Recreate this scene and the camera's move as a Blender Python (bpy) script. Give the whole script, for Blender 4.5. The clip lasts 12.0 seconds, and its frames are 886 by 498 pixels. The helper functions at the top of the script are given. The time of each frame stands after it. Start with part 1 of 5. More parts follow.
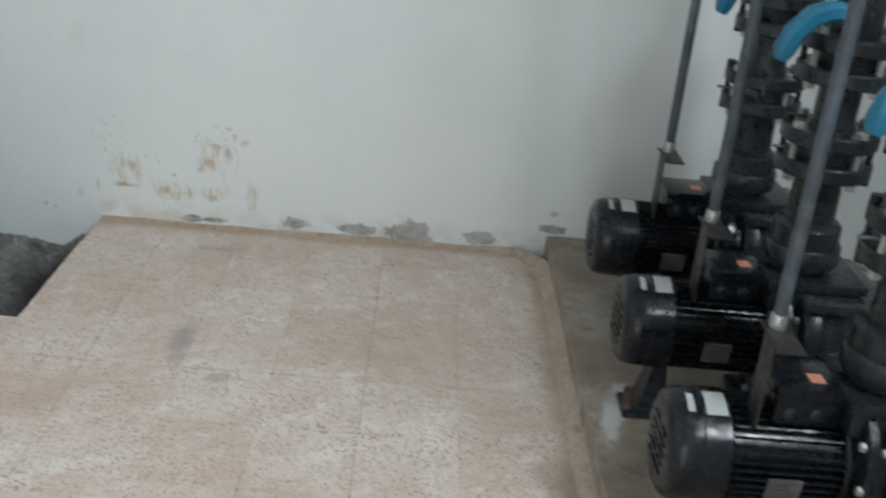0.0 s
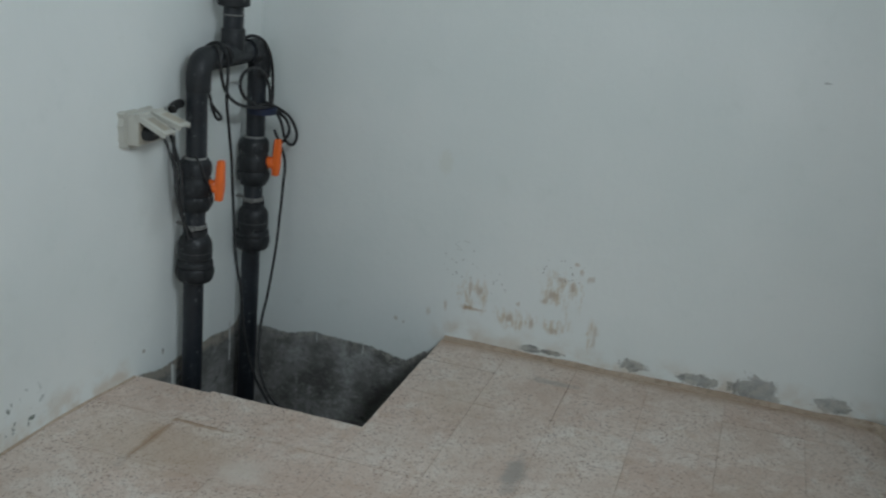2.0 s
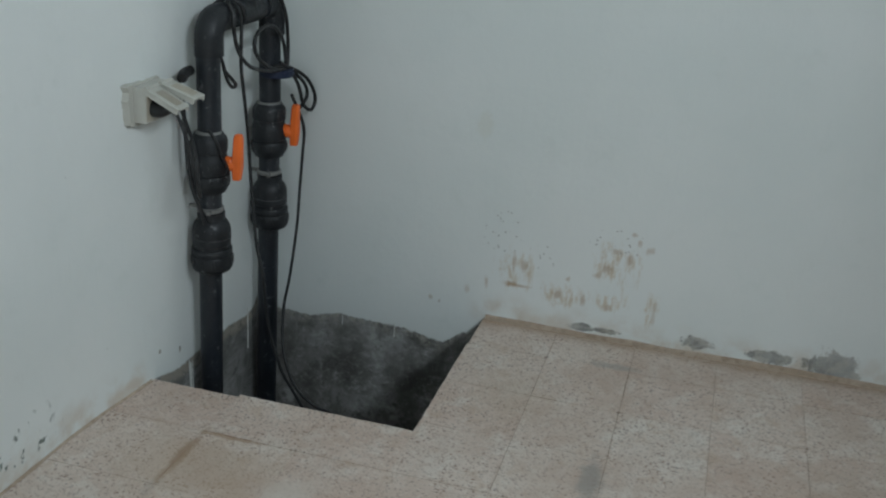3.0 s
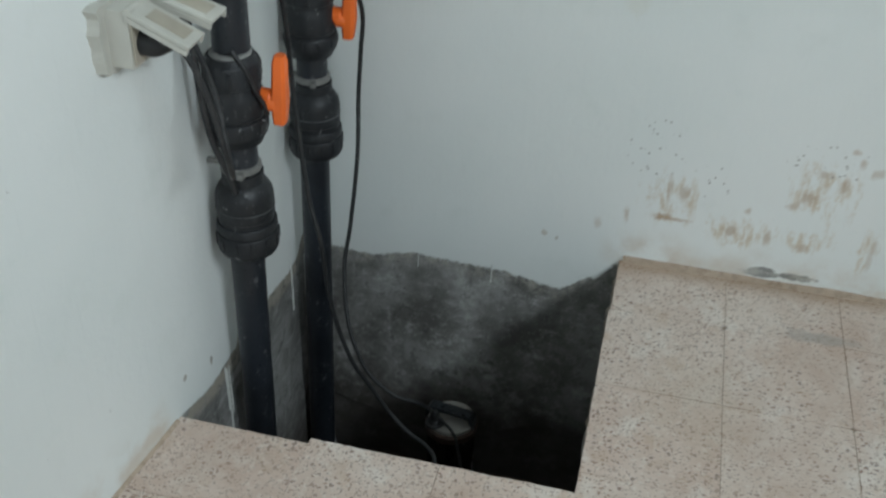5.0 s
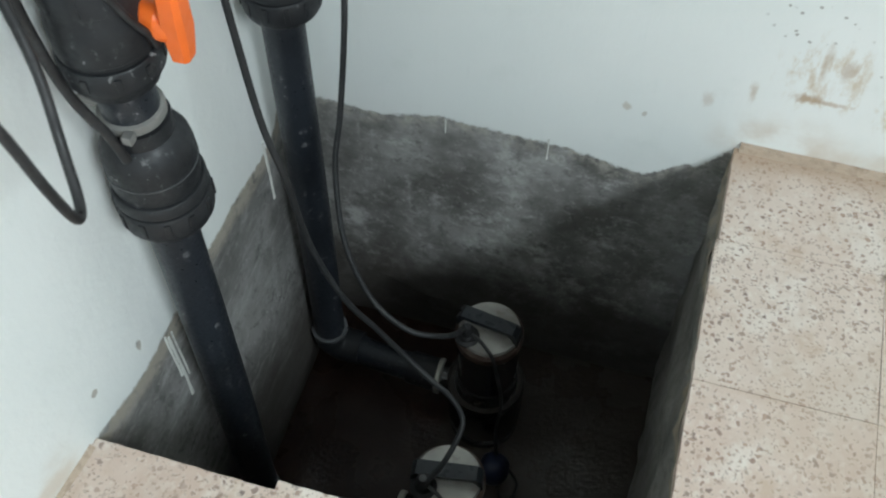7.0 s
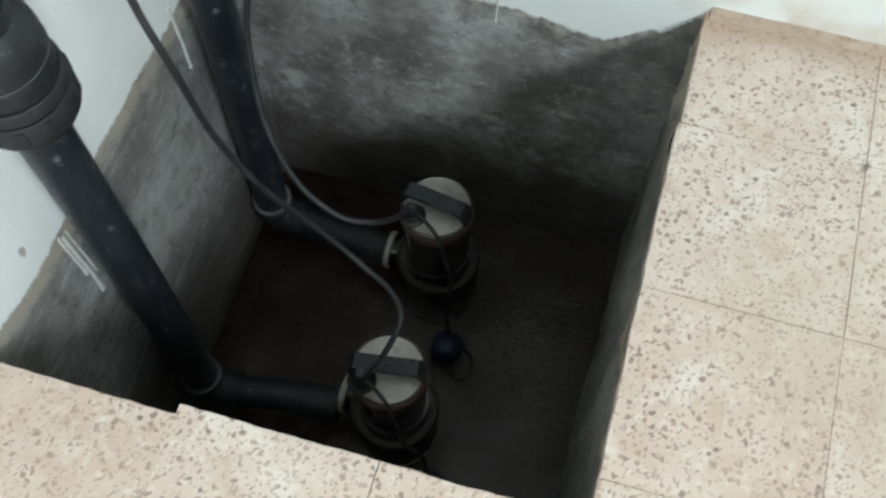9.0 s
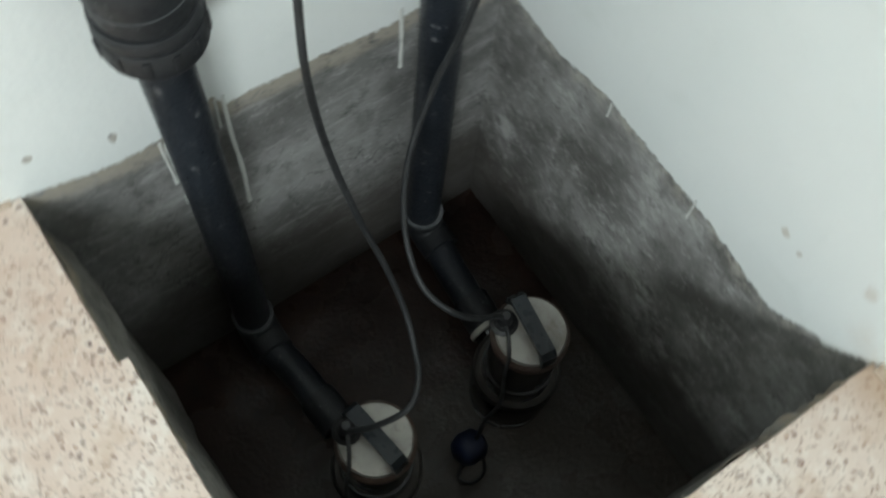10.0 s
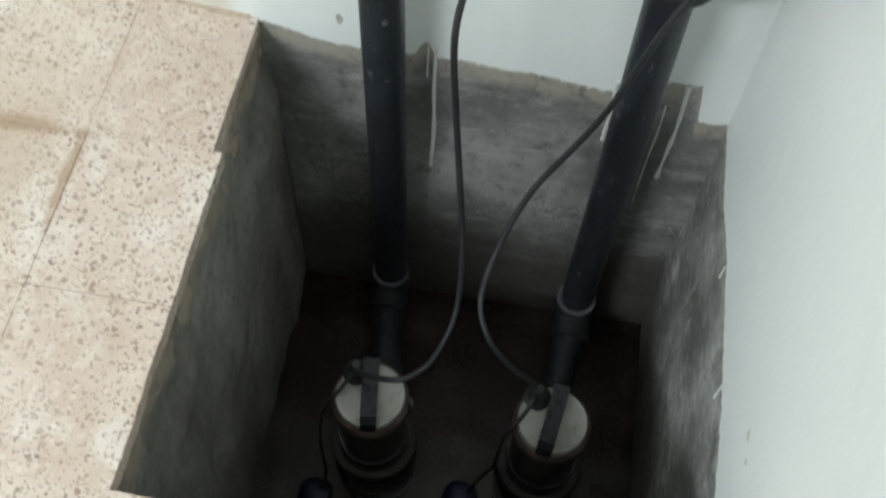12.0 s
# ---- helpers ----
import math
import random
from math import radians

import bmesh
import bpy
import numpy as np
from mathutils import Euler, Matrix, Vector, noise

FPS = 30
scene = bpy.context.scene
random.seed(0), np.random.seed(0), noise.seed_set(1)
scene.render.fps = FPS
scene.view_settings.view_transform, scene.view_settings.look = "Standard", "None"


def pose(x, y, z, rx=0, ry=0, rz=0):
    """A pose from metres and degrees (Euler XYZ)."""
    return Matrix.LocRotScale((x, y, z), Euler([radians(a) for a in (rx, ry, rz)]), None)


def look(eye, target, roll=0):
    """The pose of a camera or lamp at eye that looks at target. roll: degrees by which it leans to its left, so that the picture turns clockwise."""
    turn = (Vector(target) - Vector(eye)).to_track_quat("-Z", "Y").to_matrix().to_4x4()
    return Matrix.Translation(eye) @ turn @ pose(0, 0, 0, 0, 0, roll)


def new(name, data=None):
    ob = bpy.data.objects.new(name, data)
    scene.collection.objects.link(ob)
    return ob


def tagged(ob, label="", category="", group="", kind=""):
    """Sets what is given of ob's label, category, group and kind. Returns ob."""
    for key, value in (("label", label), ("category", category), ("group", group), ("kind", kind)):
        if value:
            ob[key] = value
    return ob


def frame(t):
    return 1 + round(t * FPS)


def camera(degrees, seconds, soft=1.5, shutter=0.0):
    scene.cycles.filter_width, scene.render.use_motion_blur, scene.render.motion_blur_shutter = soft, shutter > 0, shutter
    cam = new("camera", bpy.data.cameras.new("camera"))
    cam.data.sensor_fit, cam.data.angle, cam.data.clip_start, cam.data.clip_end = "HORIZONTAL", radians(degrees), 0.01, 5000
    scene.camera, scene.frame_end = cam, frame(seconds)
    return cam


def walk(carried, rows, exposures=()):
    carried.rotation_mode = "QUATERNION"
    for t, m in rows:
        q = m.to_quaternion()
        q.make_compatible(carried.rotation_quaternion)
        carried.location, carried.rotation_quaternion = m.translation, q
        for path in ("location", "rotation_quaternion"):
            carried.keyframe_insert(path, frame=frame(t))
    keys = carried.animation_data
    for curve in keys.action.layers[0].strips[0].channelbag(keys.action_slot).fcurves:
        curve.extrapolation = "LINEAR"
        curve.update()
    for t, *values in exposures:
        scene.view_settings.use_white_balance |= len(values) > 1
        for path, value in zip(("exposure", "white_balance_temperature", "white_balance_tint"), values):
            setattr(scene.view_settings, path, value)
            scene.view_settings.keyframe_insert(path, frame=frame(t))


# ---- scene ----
cam = camera(46.6, 12.0, soft=2.1, shutter=0.35)
PATH = [
    (0, (1.843, -3.326, 1.451), (1.905, -1.495, 0.648), 5.5),
    (0.5, (1.794, -3.312, 1.465), (1.65, -1.456, 0.733), 4.5),
    (1, (1.757, -3.298, 1.466), (1.457, -1.426, 0.828), 4.3),
    (1.5, (1.737, -3.292, 1.468), (1.305, -1.434, 0.869), 4.0),
    (2, (1.706, -3.278, 1.451), (1.161, -1.456, 0.831), 5.0),
    (2.5, (1.635, -3.16, 1.451), (0.998, -1.378, 0.803), 4.4),
    (2.7, (1.538, -3.102, 1.442), (0.995, -1.303, 0.759), 4.9),
    (4.3, (0.895, -2.337, 1.452), (0.545, -0.606, 0.513), 1.5),
    (4.5, (0.847, -2.267, 1.431), (0.599, -0.538, 0.455), 1.9),
    (5, (0.773, -2.026, 1.403), (0.42, -0.427, 0.255), 2.2),
    (5.5, (0.765, -1.784, 1.373), (0.4, -0.337, 0.042), 2.4),
    (6, (0.69, -1.521, 1.361), (0.486, -0.122, -0.054), 1.9),
    (6.5, (0.645, -1.371, 1.313), (0.428, -0.102, -0.217), 1.1),
    (7, (0.608, -1.183, 1.278), (0.282, -0.083, -0.36), -0.3),
    (7.2, (0.615, -1.119, 1.266), (0.291, -0.078, -0.411), -0.7),
    (8.8, (0.649, -1.016, 1.188), (0.367, -0.185, -0.609), -2.4),
    (9, (0.653, -0.988, 1.189), (0.413, -0.181, -0.625), -0.6),
    (9.5, (0.64, -0.881, 1.186), (0.407, -0.052, -0.62), 4.1),
    (9.7, (0.656, -0.812, 1.167), (0.328, -0.085, -0.667), 4.2),
    (10, (0.718, -0.682, 1.181), (0.13, -0.168, -0.66), 7.1),
    (10.2, (0.762, -0.658, 1.173), (0.118, -0.154, -0.653), 11.3),
    (10.5, (0.824, -0.6, 1.192), (0.02, -0.105, -0.571), 13.9),
    (11, (0.957, -0.552, 1.215), (0.082, -0.321, -0.568), 8.1),
    (11.5, (0.997, -0.399, 1.201), (0.107, -0.413, -0.59), 5.5),
    (11.8, (1.018, -0.332, 1.203), (0.101, -0.412, -0.572), 4.7),
    (12, (1.053, -0.324, 1.211), (0.053, -0.438, -0.517), 3.0),
]
walk(cam, [(t, look(eye, target, roll)) for t, eye, target, roll in PATH], [(0, 0.20, 6350, 14), (0.7, -0.24, 6280, 13), (1.2, -0.44, 6200, 12), (2.5, -0.47, 6150, 10), (4.5, -0.09, 6220, 10), (5.5, 0.27, 6270, 10), (6.5, 0.60, 6300, 10), (7.0, 0.86, 6300, 10), (9.0, 1.15, 6400, 10), (9.6, 1.12, 6450, 10), (10.5, 1.02, 6650, 9), (11.2, 1.02, 6600, 9), (12.0, 1.08, 6550, 10)])

# ---- light ----
world = bpy.data.worlds.new("daylight")
scene.world = world
world.use_nodes = True
wt = world.node_tree
sky = wt.nodes.new("ShaderNodeTexSky")
sky.sky_type = "NISHITA"
sky.sun_disc = False
sky.sun_elevation, sky.sun_rotation = radians(48), radians(200)
wt.links.new(sky.outputs[0], wt.nodes["Background"].inputs[0])
wt.nodes["Background"].inputs[1].default_value = 0.05

RIGHT, FRONT, TOP = 3.7, -4.9, 3.9      # inner faces of the unseen right wall, front wall and ceiling
WIN = (-4.15, -2.05, 2.85, 3.6)       # high window in the right wall: y0, y1, z0, z1
DOOR = (0.95, 1.95, 0.0, 2.1)           # assumed, unseen doorway in the front wall: x0, x1, z0, z1


def area_lamp(name, eye, target, sx, sy, watts, colour):
    lamp = bpy.data.lights.new(name, "AREA")
    lamp.shape, lamp.size, lamp.size_y, lamp.energy, lamp.color = "RECTANGLE", sx, sy, watts, colour
    ob = new(name, lamp)
    ob.matrix_world = look(eye, target)
    return ob


area_lamp("window_daylight", (RIGHT + 0.1, (WIN[0] + WIN[1]) / 2, (WIN[2] + WIN[3]) / 2), (0, (WIN[0] + WIN[1]) / 2 + 1.0, (WIN[2] + WIN[3]) / 2 - 3.0), 2.0, 0.65, 123, (0.865, 0.965, 0.985))
# added fill lamp in the assumed doorway, to brighten the back wall
area_lamp("front_fill", ((DOOR[0] + DOOR[1]) / 2, FRONT - 0.1, 1.05), ((DOOR[0] + DOOR[1]) / 2, 0, 0.4), 0.95, 2.0, 16, (0.865, 0.965, 0.985))


# ---- materials ----
class Nodes:
    """A material with short ways to chain its nodes."""

    def __init__(self, name, rough=0.6, metal=0.0, spec=0.5):
        self.mat = bpy.data.materials.new(name)
        self.mat.use_nodes = True
        self.tree = self.mat.node_tree
        self.out = self.tree.nodes["Principled BSDF"]
        self.set("Roughness", rough)
        self.set("Metallic", metal)
        self.set("Specular IOR Level", spec)
        self.pos = self.tree.nodes.new("ShaderNodeNewGeometry").outputs["Position"]

    def plug(self, socket, value):
        if isinstance(value, bpy.types.NodeSocket):
            self.tree.links.new(value, socket)
        else:
            socket.default_value = (*value, 1.0) if isinstance(value, tuple) and len(value) == 3 and socket.type == "RGBA" else value

    def set(self, key, value):
        self.plug(self.out.inputs[key], value)

    def math(self, op, a, b=0.0):
        n = self.tree.nodes.new("ShaderNodeMath")
        n.operation = op
        self.plug(n.inputs[0], a)
        self.plug(n.inputs[1], b)
        return n.outputs[0]

    def xyz(self, vec=None):
        n = self.tree.nodes.new("ShaderNodeSeparateXYZ")
        self.plug(n.inputs[0], vec or self.pos)
        return n.outputs

    def scaled(self, s):
        n = self.tree.nodes.new("ShaderNodeMapping")
        self.plug(n.inputs[0], self.pos)
        n.inputs["Scale"].default_value = s
        return n.outputs[0]

    def noise(self, scale, detail=4.0, rough=0.55, vec=None, colour=False):
        n = self.tree.nodes.new("ShaderNodeTexNoise")
        self.plug(n.inputs["Vector"], vec or self.pos)
        n.inputs["Scale"].default_value, n.inputs["Detail"].default_value, n.inputs["Roughness"].default_value = scale, detail, rough
        return n.outputs[1 if colour else 0]

    def cells(self, scale, vec=None, spread=1.0):
        n = self.tree.nodes.new("ShaderNodeTexVoronoi")
        self.plug(n.inputs["Vector"], vec or self.pos)
        n.inputs["Scale"].default_value, n.inputs["Randomness"].default_value = scale, spread
        return n.outputs

    def ramp(self, v, lo, hi, a=0.0, b=1.0):
        n = self.tree.nodes.new("ShaderNodeMapRange")
        n.interpolation_type = "SMOOTHSTEP"
        for k, x in zip(range(5), (v, lo, hi, a, b)):
            self.plug(n.inputs[k], x)
        return n.outputs[0]

    def mix(self, fac, a, b):
        n = self.tree.nodes.new("ShaderNodeMix")
        n.data_type = "RGBA"
        self.plug(n.inputs[0], fac)
        self.plug(n.inputs[6], a)
        self.plug(n.inputs[7], b)
        return n.outputs[2]

    def bump(self, height, strength=0.3, distance=0.002):
        n = self.tree.nodes.new("ShaderNodeBump")
        n.inputs["Strength"].default_value, n.inputs["Distance"].default_value = strength, distance
        self.plug(n.inputs["Height"], height)
        self.set("Normal", n.outputs[0])


def plain(name, c, rough=0.5, metal=0.0, dust=0.0, grain=60.0, bump=0.15, spec=0.5, tint=(0.35, 0.32, 0.28), vary=0.25, specks=0.0):
    """A painted, moulded or metal surface with faint grain, wear and settled dust."""
    n = Nodes(name, rough, metal, spec)
    big, fine = n.noise(7.0, 3.0), n.noise(grain, 4.0)
    dark = tuple(v * (1 - vary) for v in c)
    light = tuple(min(1.0, v * (1 + vary)) for v in c)
    colour = n.mix(n.ramp(big, 0.3, 0.7), dark, light)
    if dust:
        colour = n.mix(n.math("MULTIPLY", n.ramp(n.noise(23.0, 6.0, 0.7), 0.45, 0.75), dust), colour, tint)
    if specks:
        rub = n.math("MULTIPLY", n.ramp(n.noise(58.0, 7.0, 0.75, n.scaled((1.0, 1.0, 0.6))), 0.56, 0.68), n.ramp(n.noise(14.0, 3.0), 0.42, 0.62))
        dab = n.math("MULTIPLY", n.ramp(n.noise(80.0, 3.0, 0.6, n.scaled((1.0, 1.0, 0.7))), 0.665, 0.71), n.ramp(n.noise(8.0, 2.0), 0.42, 0.58))
        colour = n.mix(n.math("MULTIPLY", n.math("MAXIMUM", n.math("MULTIPLY", rub, 0.6), dab), specks), colour, (0.26, 0.26, 0.26))
    n.set("Base Color", colour)
    n.set("Roughness", n.ramp(fine, 0.25, 0.75, max(0.05, rough - 0.12), min(1.0, rough + 0.15)))
    n.bump(fine, bump, 0.0008)
    return n.mat


def wall_paint(name, along, line, line_noise, blobs=(), speckles=None, rust=(), smudges=(), dots=(), marks=()):
    """Pale painted plaster above a ragged line, bare cement render below it. along: 0 for x, 1 for y.
    line: (u, z) where paint turns to cement colour; blobs: bare patches (u, z, ru, rz); rust: stained areas;
    smudges: small rusty marks (u, z, ru, rz, much); dots: areas with mould dots; marks: others, with their tone."""
    n = Nodes(name, 0.55)
    c = n.xyz()
    u, z = c[along], c[2]

    def away(bu, bz, ru, rz):
        du = n.math("ABSOLUTE", n.math("DIVIDE", n.math("SUBTRACT", u, bu), ru))
        dz = n.math("ABSOLUTE", n.math("DIVIDE", n.math("SUBTRACT", z, bz), rz))
        return n.math("SQRT", n.math("ADD", n.math("MULTIPLY", du, du), n.math("MULTIPLY", dz, dz)))

    rag = n.math("ADD", n.math("MULTIPLY", n.math("SUBTRACT", n.noise(16.0, 8.0, 0.7), 0.5), line_noise), n.math("MULTIPLY", n.math("SUBTRACT", n.noise(85.0, 5.0, 0.75), 0.5), 0.026))
    fine = n.noise(150.0, 5.0, 0.6)
    mid = n.noise(9.0, 6.0, 0.6)
    brush = n.noise(75.0, 4.0, 0.6, n.scaled((1.0, 1.0, 0.10)))
    ragged = n.math("SUBTRACT", n.noise(95.0, 6.0, 0.75), 0.5)
    streaky = n.math("SUBTRACT", n.noise(62.0, 6.0, 0.7, n.scaled((1.0, 1.0, 0.45))), 0.5)
    paint = n.mix(n.ramp(n.noise(1.7, 4.0), 0.3, 0.7), (0.725, 0.76, 0.745), (0.775, 0.795, 0.78))
    paint = n.mix(n.math("MULTIPLY", n.ramp(mid, 0.55, 0.8), 0.35), paint, (0.64, 0.68, 0.65))
    paint = n.mix(n.math("MULTIPLY", n.ramp(brush, 0.58, 0.74), 0.10), paint, (0.60, 0.64, 0.62))
    pin = n.math("MULTIPLY", n.ramp(n.noise(48.0, 3.0, 0.6), 0.73, 0.76), n.ramp(n.noise(3.0, 2.0), 0.45, 0.6))
    paint = n.mix(n.math("MULTIPLY", pin, 0.4), paint, (0.36, 0.37, 0.35))
    # sandy dirt low on the wall
    low = n.math("MULTIPLY", n.ramp(n.math("ADD", z, n.math("MULTIPLY", n.math("SUBTRACT", mid, 0.5), 0.12)), 0.01, 0.105, 1.0, 0.0), n.ramp(n.noise(13.0, 5.0), 0.35, 0.65))
    here = n.math("MULTIPLY", n.ramp(z, -0.03, 0.0), n.ramp(u, 0.68, 0.78) if along == 0 else n.ramp(u, -0.82, -0.76, 1.0, 0.0))
    paint = n.mix(n.math("MULTIPLY", n.math("MULTIPLY", low, here), 0.7), paint, (0.56, 0.475, 0.385))
    for area in rust:
        near = n.ramp(away(*area), 0.2, 1.0, 1.0, 0.0)
        smear = n.ramp(n.math("ADD", n.noise(42.0, 8.0, 0.75, n.scaled((1.0, 1.0, 0.35))), n.math("MULTIPLY", near, 0.16)), 0.59, 0.78)
        paint = n.mix(n.math("MULTIPLY", n.math("MULTIPLY", smear, near), 0.75), paint, (0.54, 0.43, 0.29))
    for bu, bz, ru, rz, much in smudges:
        far = n.math("ADD", away(bu, bz, ru, rz), n.math("MULTIPLY", streaky, 2.6))
        paint = n.mix(n.ramp(far, 0.25, 1.15, much, 0.0), paint, (0.40, 0.275, 0.165))
    if dots:
        cell = n.cells(88.0)
        spot = n.math("MULTIPLY", n.ramp(n.math("ADD", cell[0], n.math("MULTIPLY", ragged, 0.5)), 0.16, 0.30, 1.0, 0.0), n.ramp(n.xyz(cell[1])[0], 0.52, 0.56))
        wide = 0.0
        for area in dots:
            wide = n.math("MAXIMUM", wide, n.ramp(away(*area), 0.7, 1.05, 1.0, 0.0))
        paint = n.mix(n.math("MULTIPLY", n.math("MULTIPLY", spot, wide), 0.62), paint, (0.20, 0.175, 0.15))
    if speckles:
        s0, s1, z0, z1 = speckles
        box = n.math("MULTIPLY", n.math("MULTIPLY", n.ramp(u, s0 - 0.08, s0 + 0.02), n.ramp(u, s1 - 0.08, s1 + 0.08, 1.0, 0.0)), n.math("MULTIPLY", n.ramp(z, z0, z0 + 0.03), n.ramp(z, z1 - 0.1, z1, 1.0, 0.0)))
        spot = n.ramp(n.noise(33.0, 5.0, 0.65), 0.58, 0.64)
        paint = n.mix(n.math("MULTIPLY", spot, box), paint, (0.09, 0.12, 0.10))
    for bu, bz, ru, rz, tone, much in marks:
        far = n.math("ADD", away(bu, bz, ru, rz), n.math("MULTIPLY", ragged, 1.8))
        paint = n.mix(n.ramp(far, 0.5, 1.1, much, 0.0), paint, tone)
    # cement render: grey, clouded and smeared by the trowel, with hair cracks and pale flecks
    # tones differ by wall: part of each wall's shade is put into them
    lo, hi, top = ((0.112, 0.108, 0.100), (0.30, 0.296, 0.286), (0.56, 0.556, 0.54)) if along == 0 else ((0.125, 0.122, 0.116), (0.265, 0.262, 0.255), (0.42, 0.416, 0.405))
    cloud = n.noise(4.5, 7.0, 0.62)
    smear = n.noise(9.0, 10.0, 0.78, n.scaled((1.0, 1.0, 1.2) if along == 0 else (1.0, 0.45, 2.0)))
    grain = n.noise(46.0, 9.0, 0.8)
    cement = n.mix(n.ramp(cloud, 0.36, 0.64), lo, hi)
    cement = n.mix(n.math("MULTIPLY", n.ramp(smear, 0.50, 0.66), 0.6), cement, top)
    cement = n.mix(n.math("MULTIPLY", n.ramp(n.noise(17.0, 8.0, 0.8), 0.53, 0.64), 0.6), cement, tuple(0.5 * q for q in lo))
    cement = n.mix(n.math("MULTIPLY", n.ramp(grain, 0.52, 0.68), 0.45), cement, top)
    cement = n.mix(n.math("MULTIPLY", n.ramp(grain, 0.32, 0.47, 1.0, 0.0), 0.5), cement, tuple(0.45 * q for q in lo))
    flake = n.math("MULTIPLY", n.ramp(n.noise(120.0, 3.0, 0.6, n.scaled((1.0, 1.0, 1.6))), 0.64, 0.69), n.ramp(n.noise(9.0, 3.0), 0.45, 0.6))
    cement = n.mix(n.math("MULTIPLY", flake, 0.7), cement, (0.56, 0.555, 0.53))
    if along == 1:
        vein = n.math("ABSOLUTE", n.math("SUBTRACT", n.noise(5.0, 5.0, 0.6), 0.5))
        cement = n.mix(n.math("MULTIPLY", n.ramp(vein, 0.0, 0.008, 1.0, 0.0), n.ramp(n.noise(4.0, 2.0), 0.45, 0.58, 0.0, 0.7)), cement, tuple(0.4 * q for q in lo))
    # wetness and the pit's shade, both put in as a darker colour low down
    wet_dim = n.ramp(n.math("ADD", z, n.math("MULTIPLY", n.math("SUBTRACT", n.noise(8.0, 7.0, 0.65), 0.5), 0.28)), -0.61, -0.44 if along == 0 else -0.36, 1.0, 0.0)
    cement = n.mix(n.math("MULTIPLY", wet_dim, 0.8), cement, (0.040, 0.033, 0.027))
    edge = line[0][1]
    for (ua, za), (ub, zb) in zip(line, line[1:]):
        edge = n.math("ADD", edge, n.math("MULTIPLY", n.ramp(u, ua, ub), zb - za))
    under = n.math("SUBTRACT", n.math("ADD", edge, rag), z)
    bare = n.ramp(under, -0.003, 0.004)
    # a sandy rim where the cement starts
    cement = n.mix(n.math("MULTIPLY", n.ramp(n.math("ADD", under, n.math("MULTIPLY", n.math("SUBTRACT", n.noise(12.0, 6.0, 0.7), 0.5), 0.05)), 0.0 if along == 0 else 0.02, 0.045 if along == 0 else 0.05, 0.85, 0.0), n.ramp(n.noise(28.0, 6.0, 0.7), 0.42 if along == 0 else 0.34, 0.62 if along == 0 else 0.5)), cement, (0.42, 0.40, 0.35) if along == 0 else (0.36, 0.325, 0.27))
    for area in blobs:
        far = n.math("ADD", away(*area), n.math("MULTIPLY", n.math("SUBTRACT", n.noise(31.0, 7.0, 0.72), 0.5), 2.4))
        bare = n.math("MAXIMUM", bare, n.math("MULTIPLY", n.ramp(far, 0.75, 1.05, 1.0, 0.0), 0.8))
    n.set("Base Color", n.mix(bare, paint, cement))
    n.set("Roughness", n.mix(bare, (0.48, 0.48, 0.48), (0.82, 0.82, 0.82)))
    relief = n.math("ADD", n.math("MULTIPLY", mid, 1.0), n.math("ADD", n.math("MULTIPLY", brush, 0.16), n.math("MULTIPLY", n.noise(42.0, 5.0, 0.6), 0.5)))
    rough = n.math("ADD", n.math("MULTIPLY", smear, 0.7), n.math("MULTIPLY", grain, 0.45))
    n.bump(n.math("SUBTRACT", n.math("ADD", n.math("MULTIPLY", relief, n.math("SUBTRACT", 1.0, bare)), n.math("MULTIPLY", rough, bare)), n.math("MULTIPLY", bare, 0.5)), 0.42, 0.004)
    return n.mat


ROW = -0.19        # first joint of the floor tiles in front of the back wall


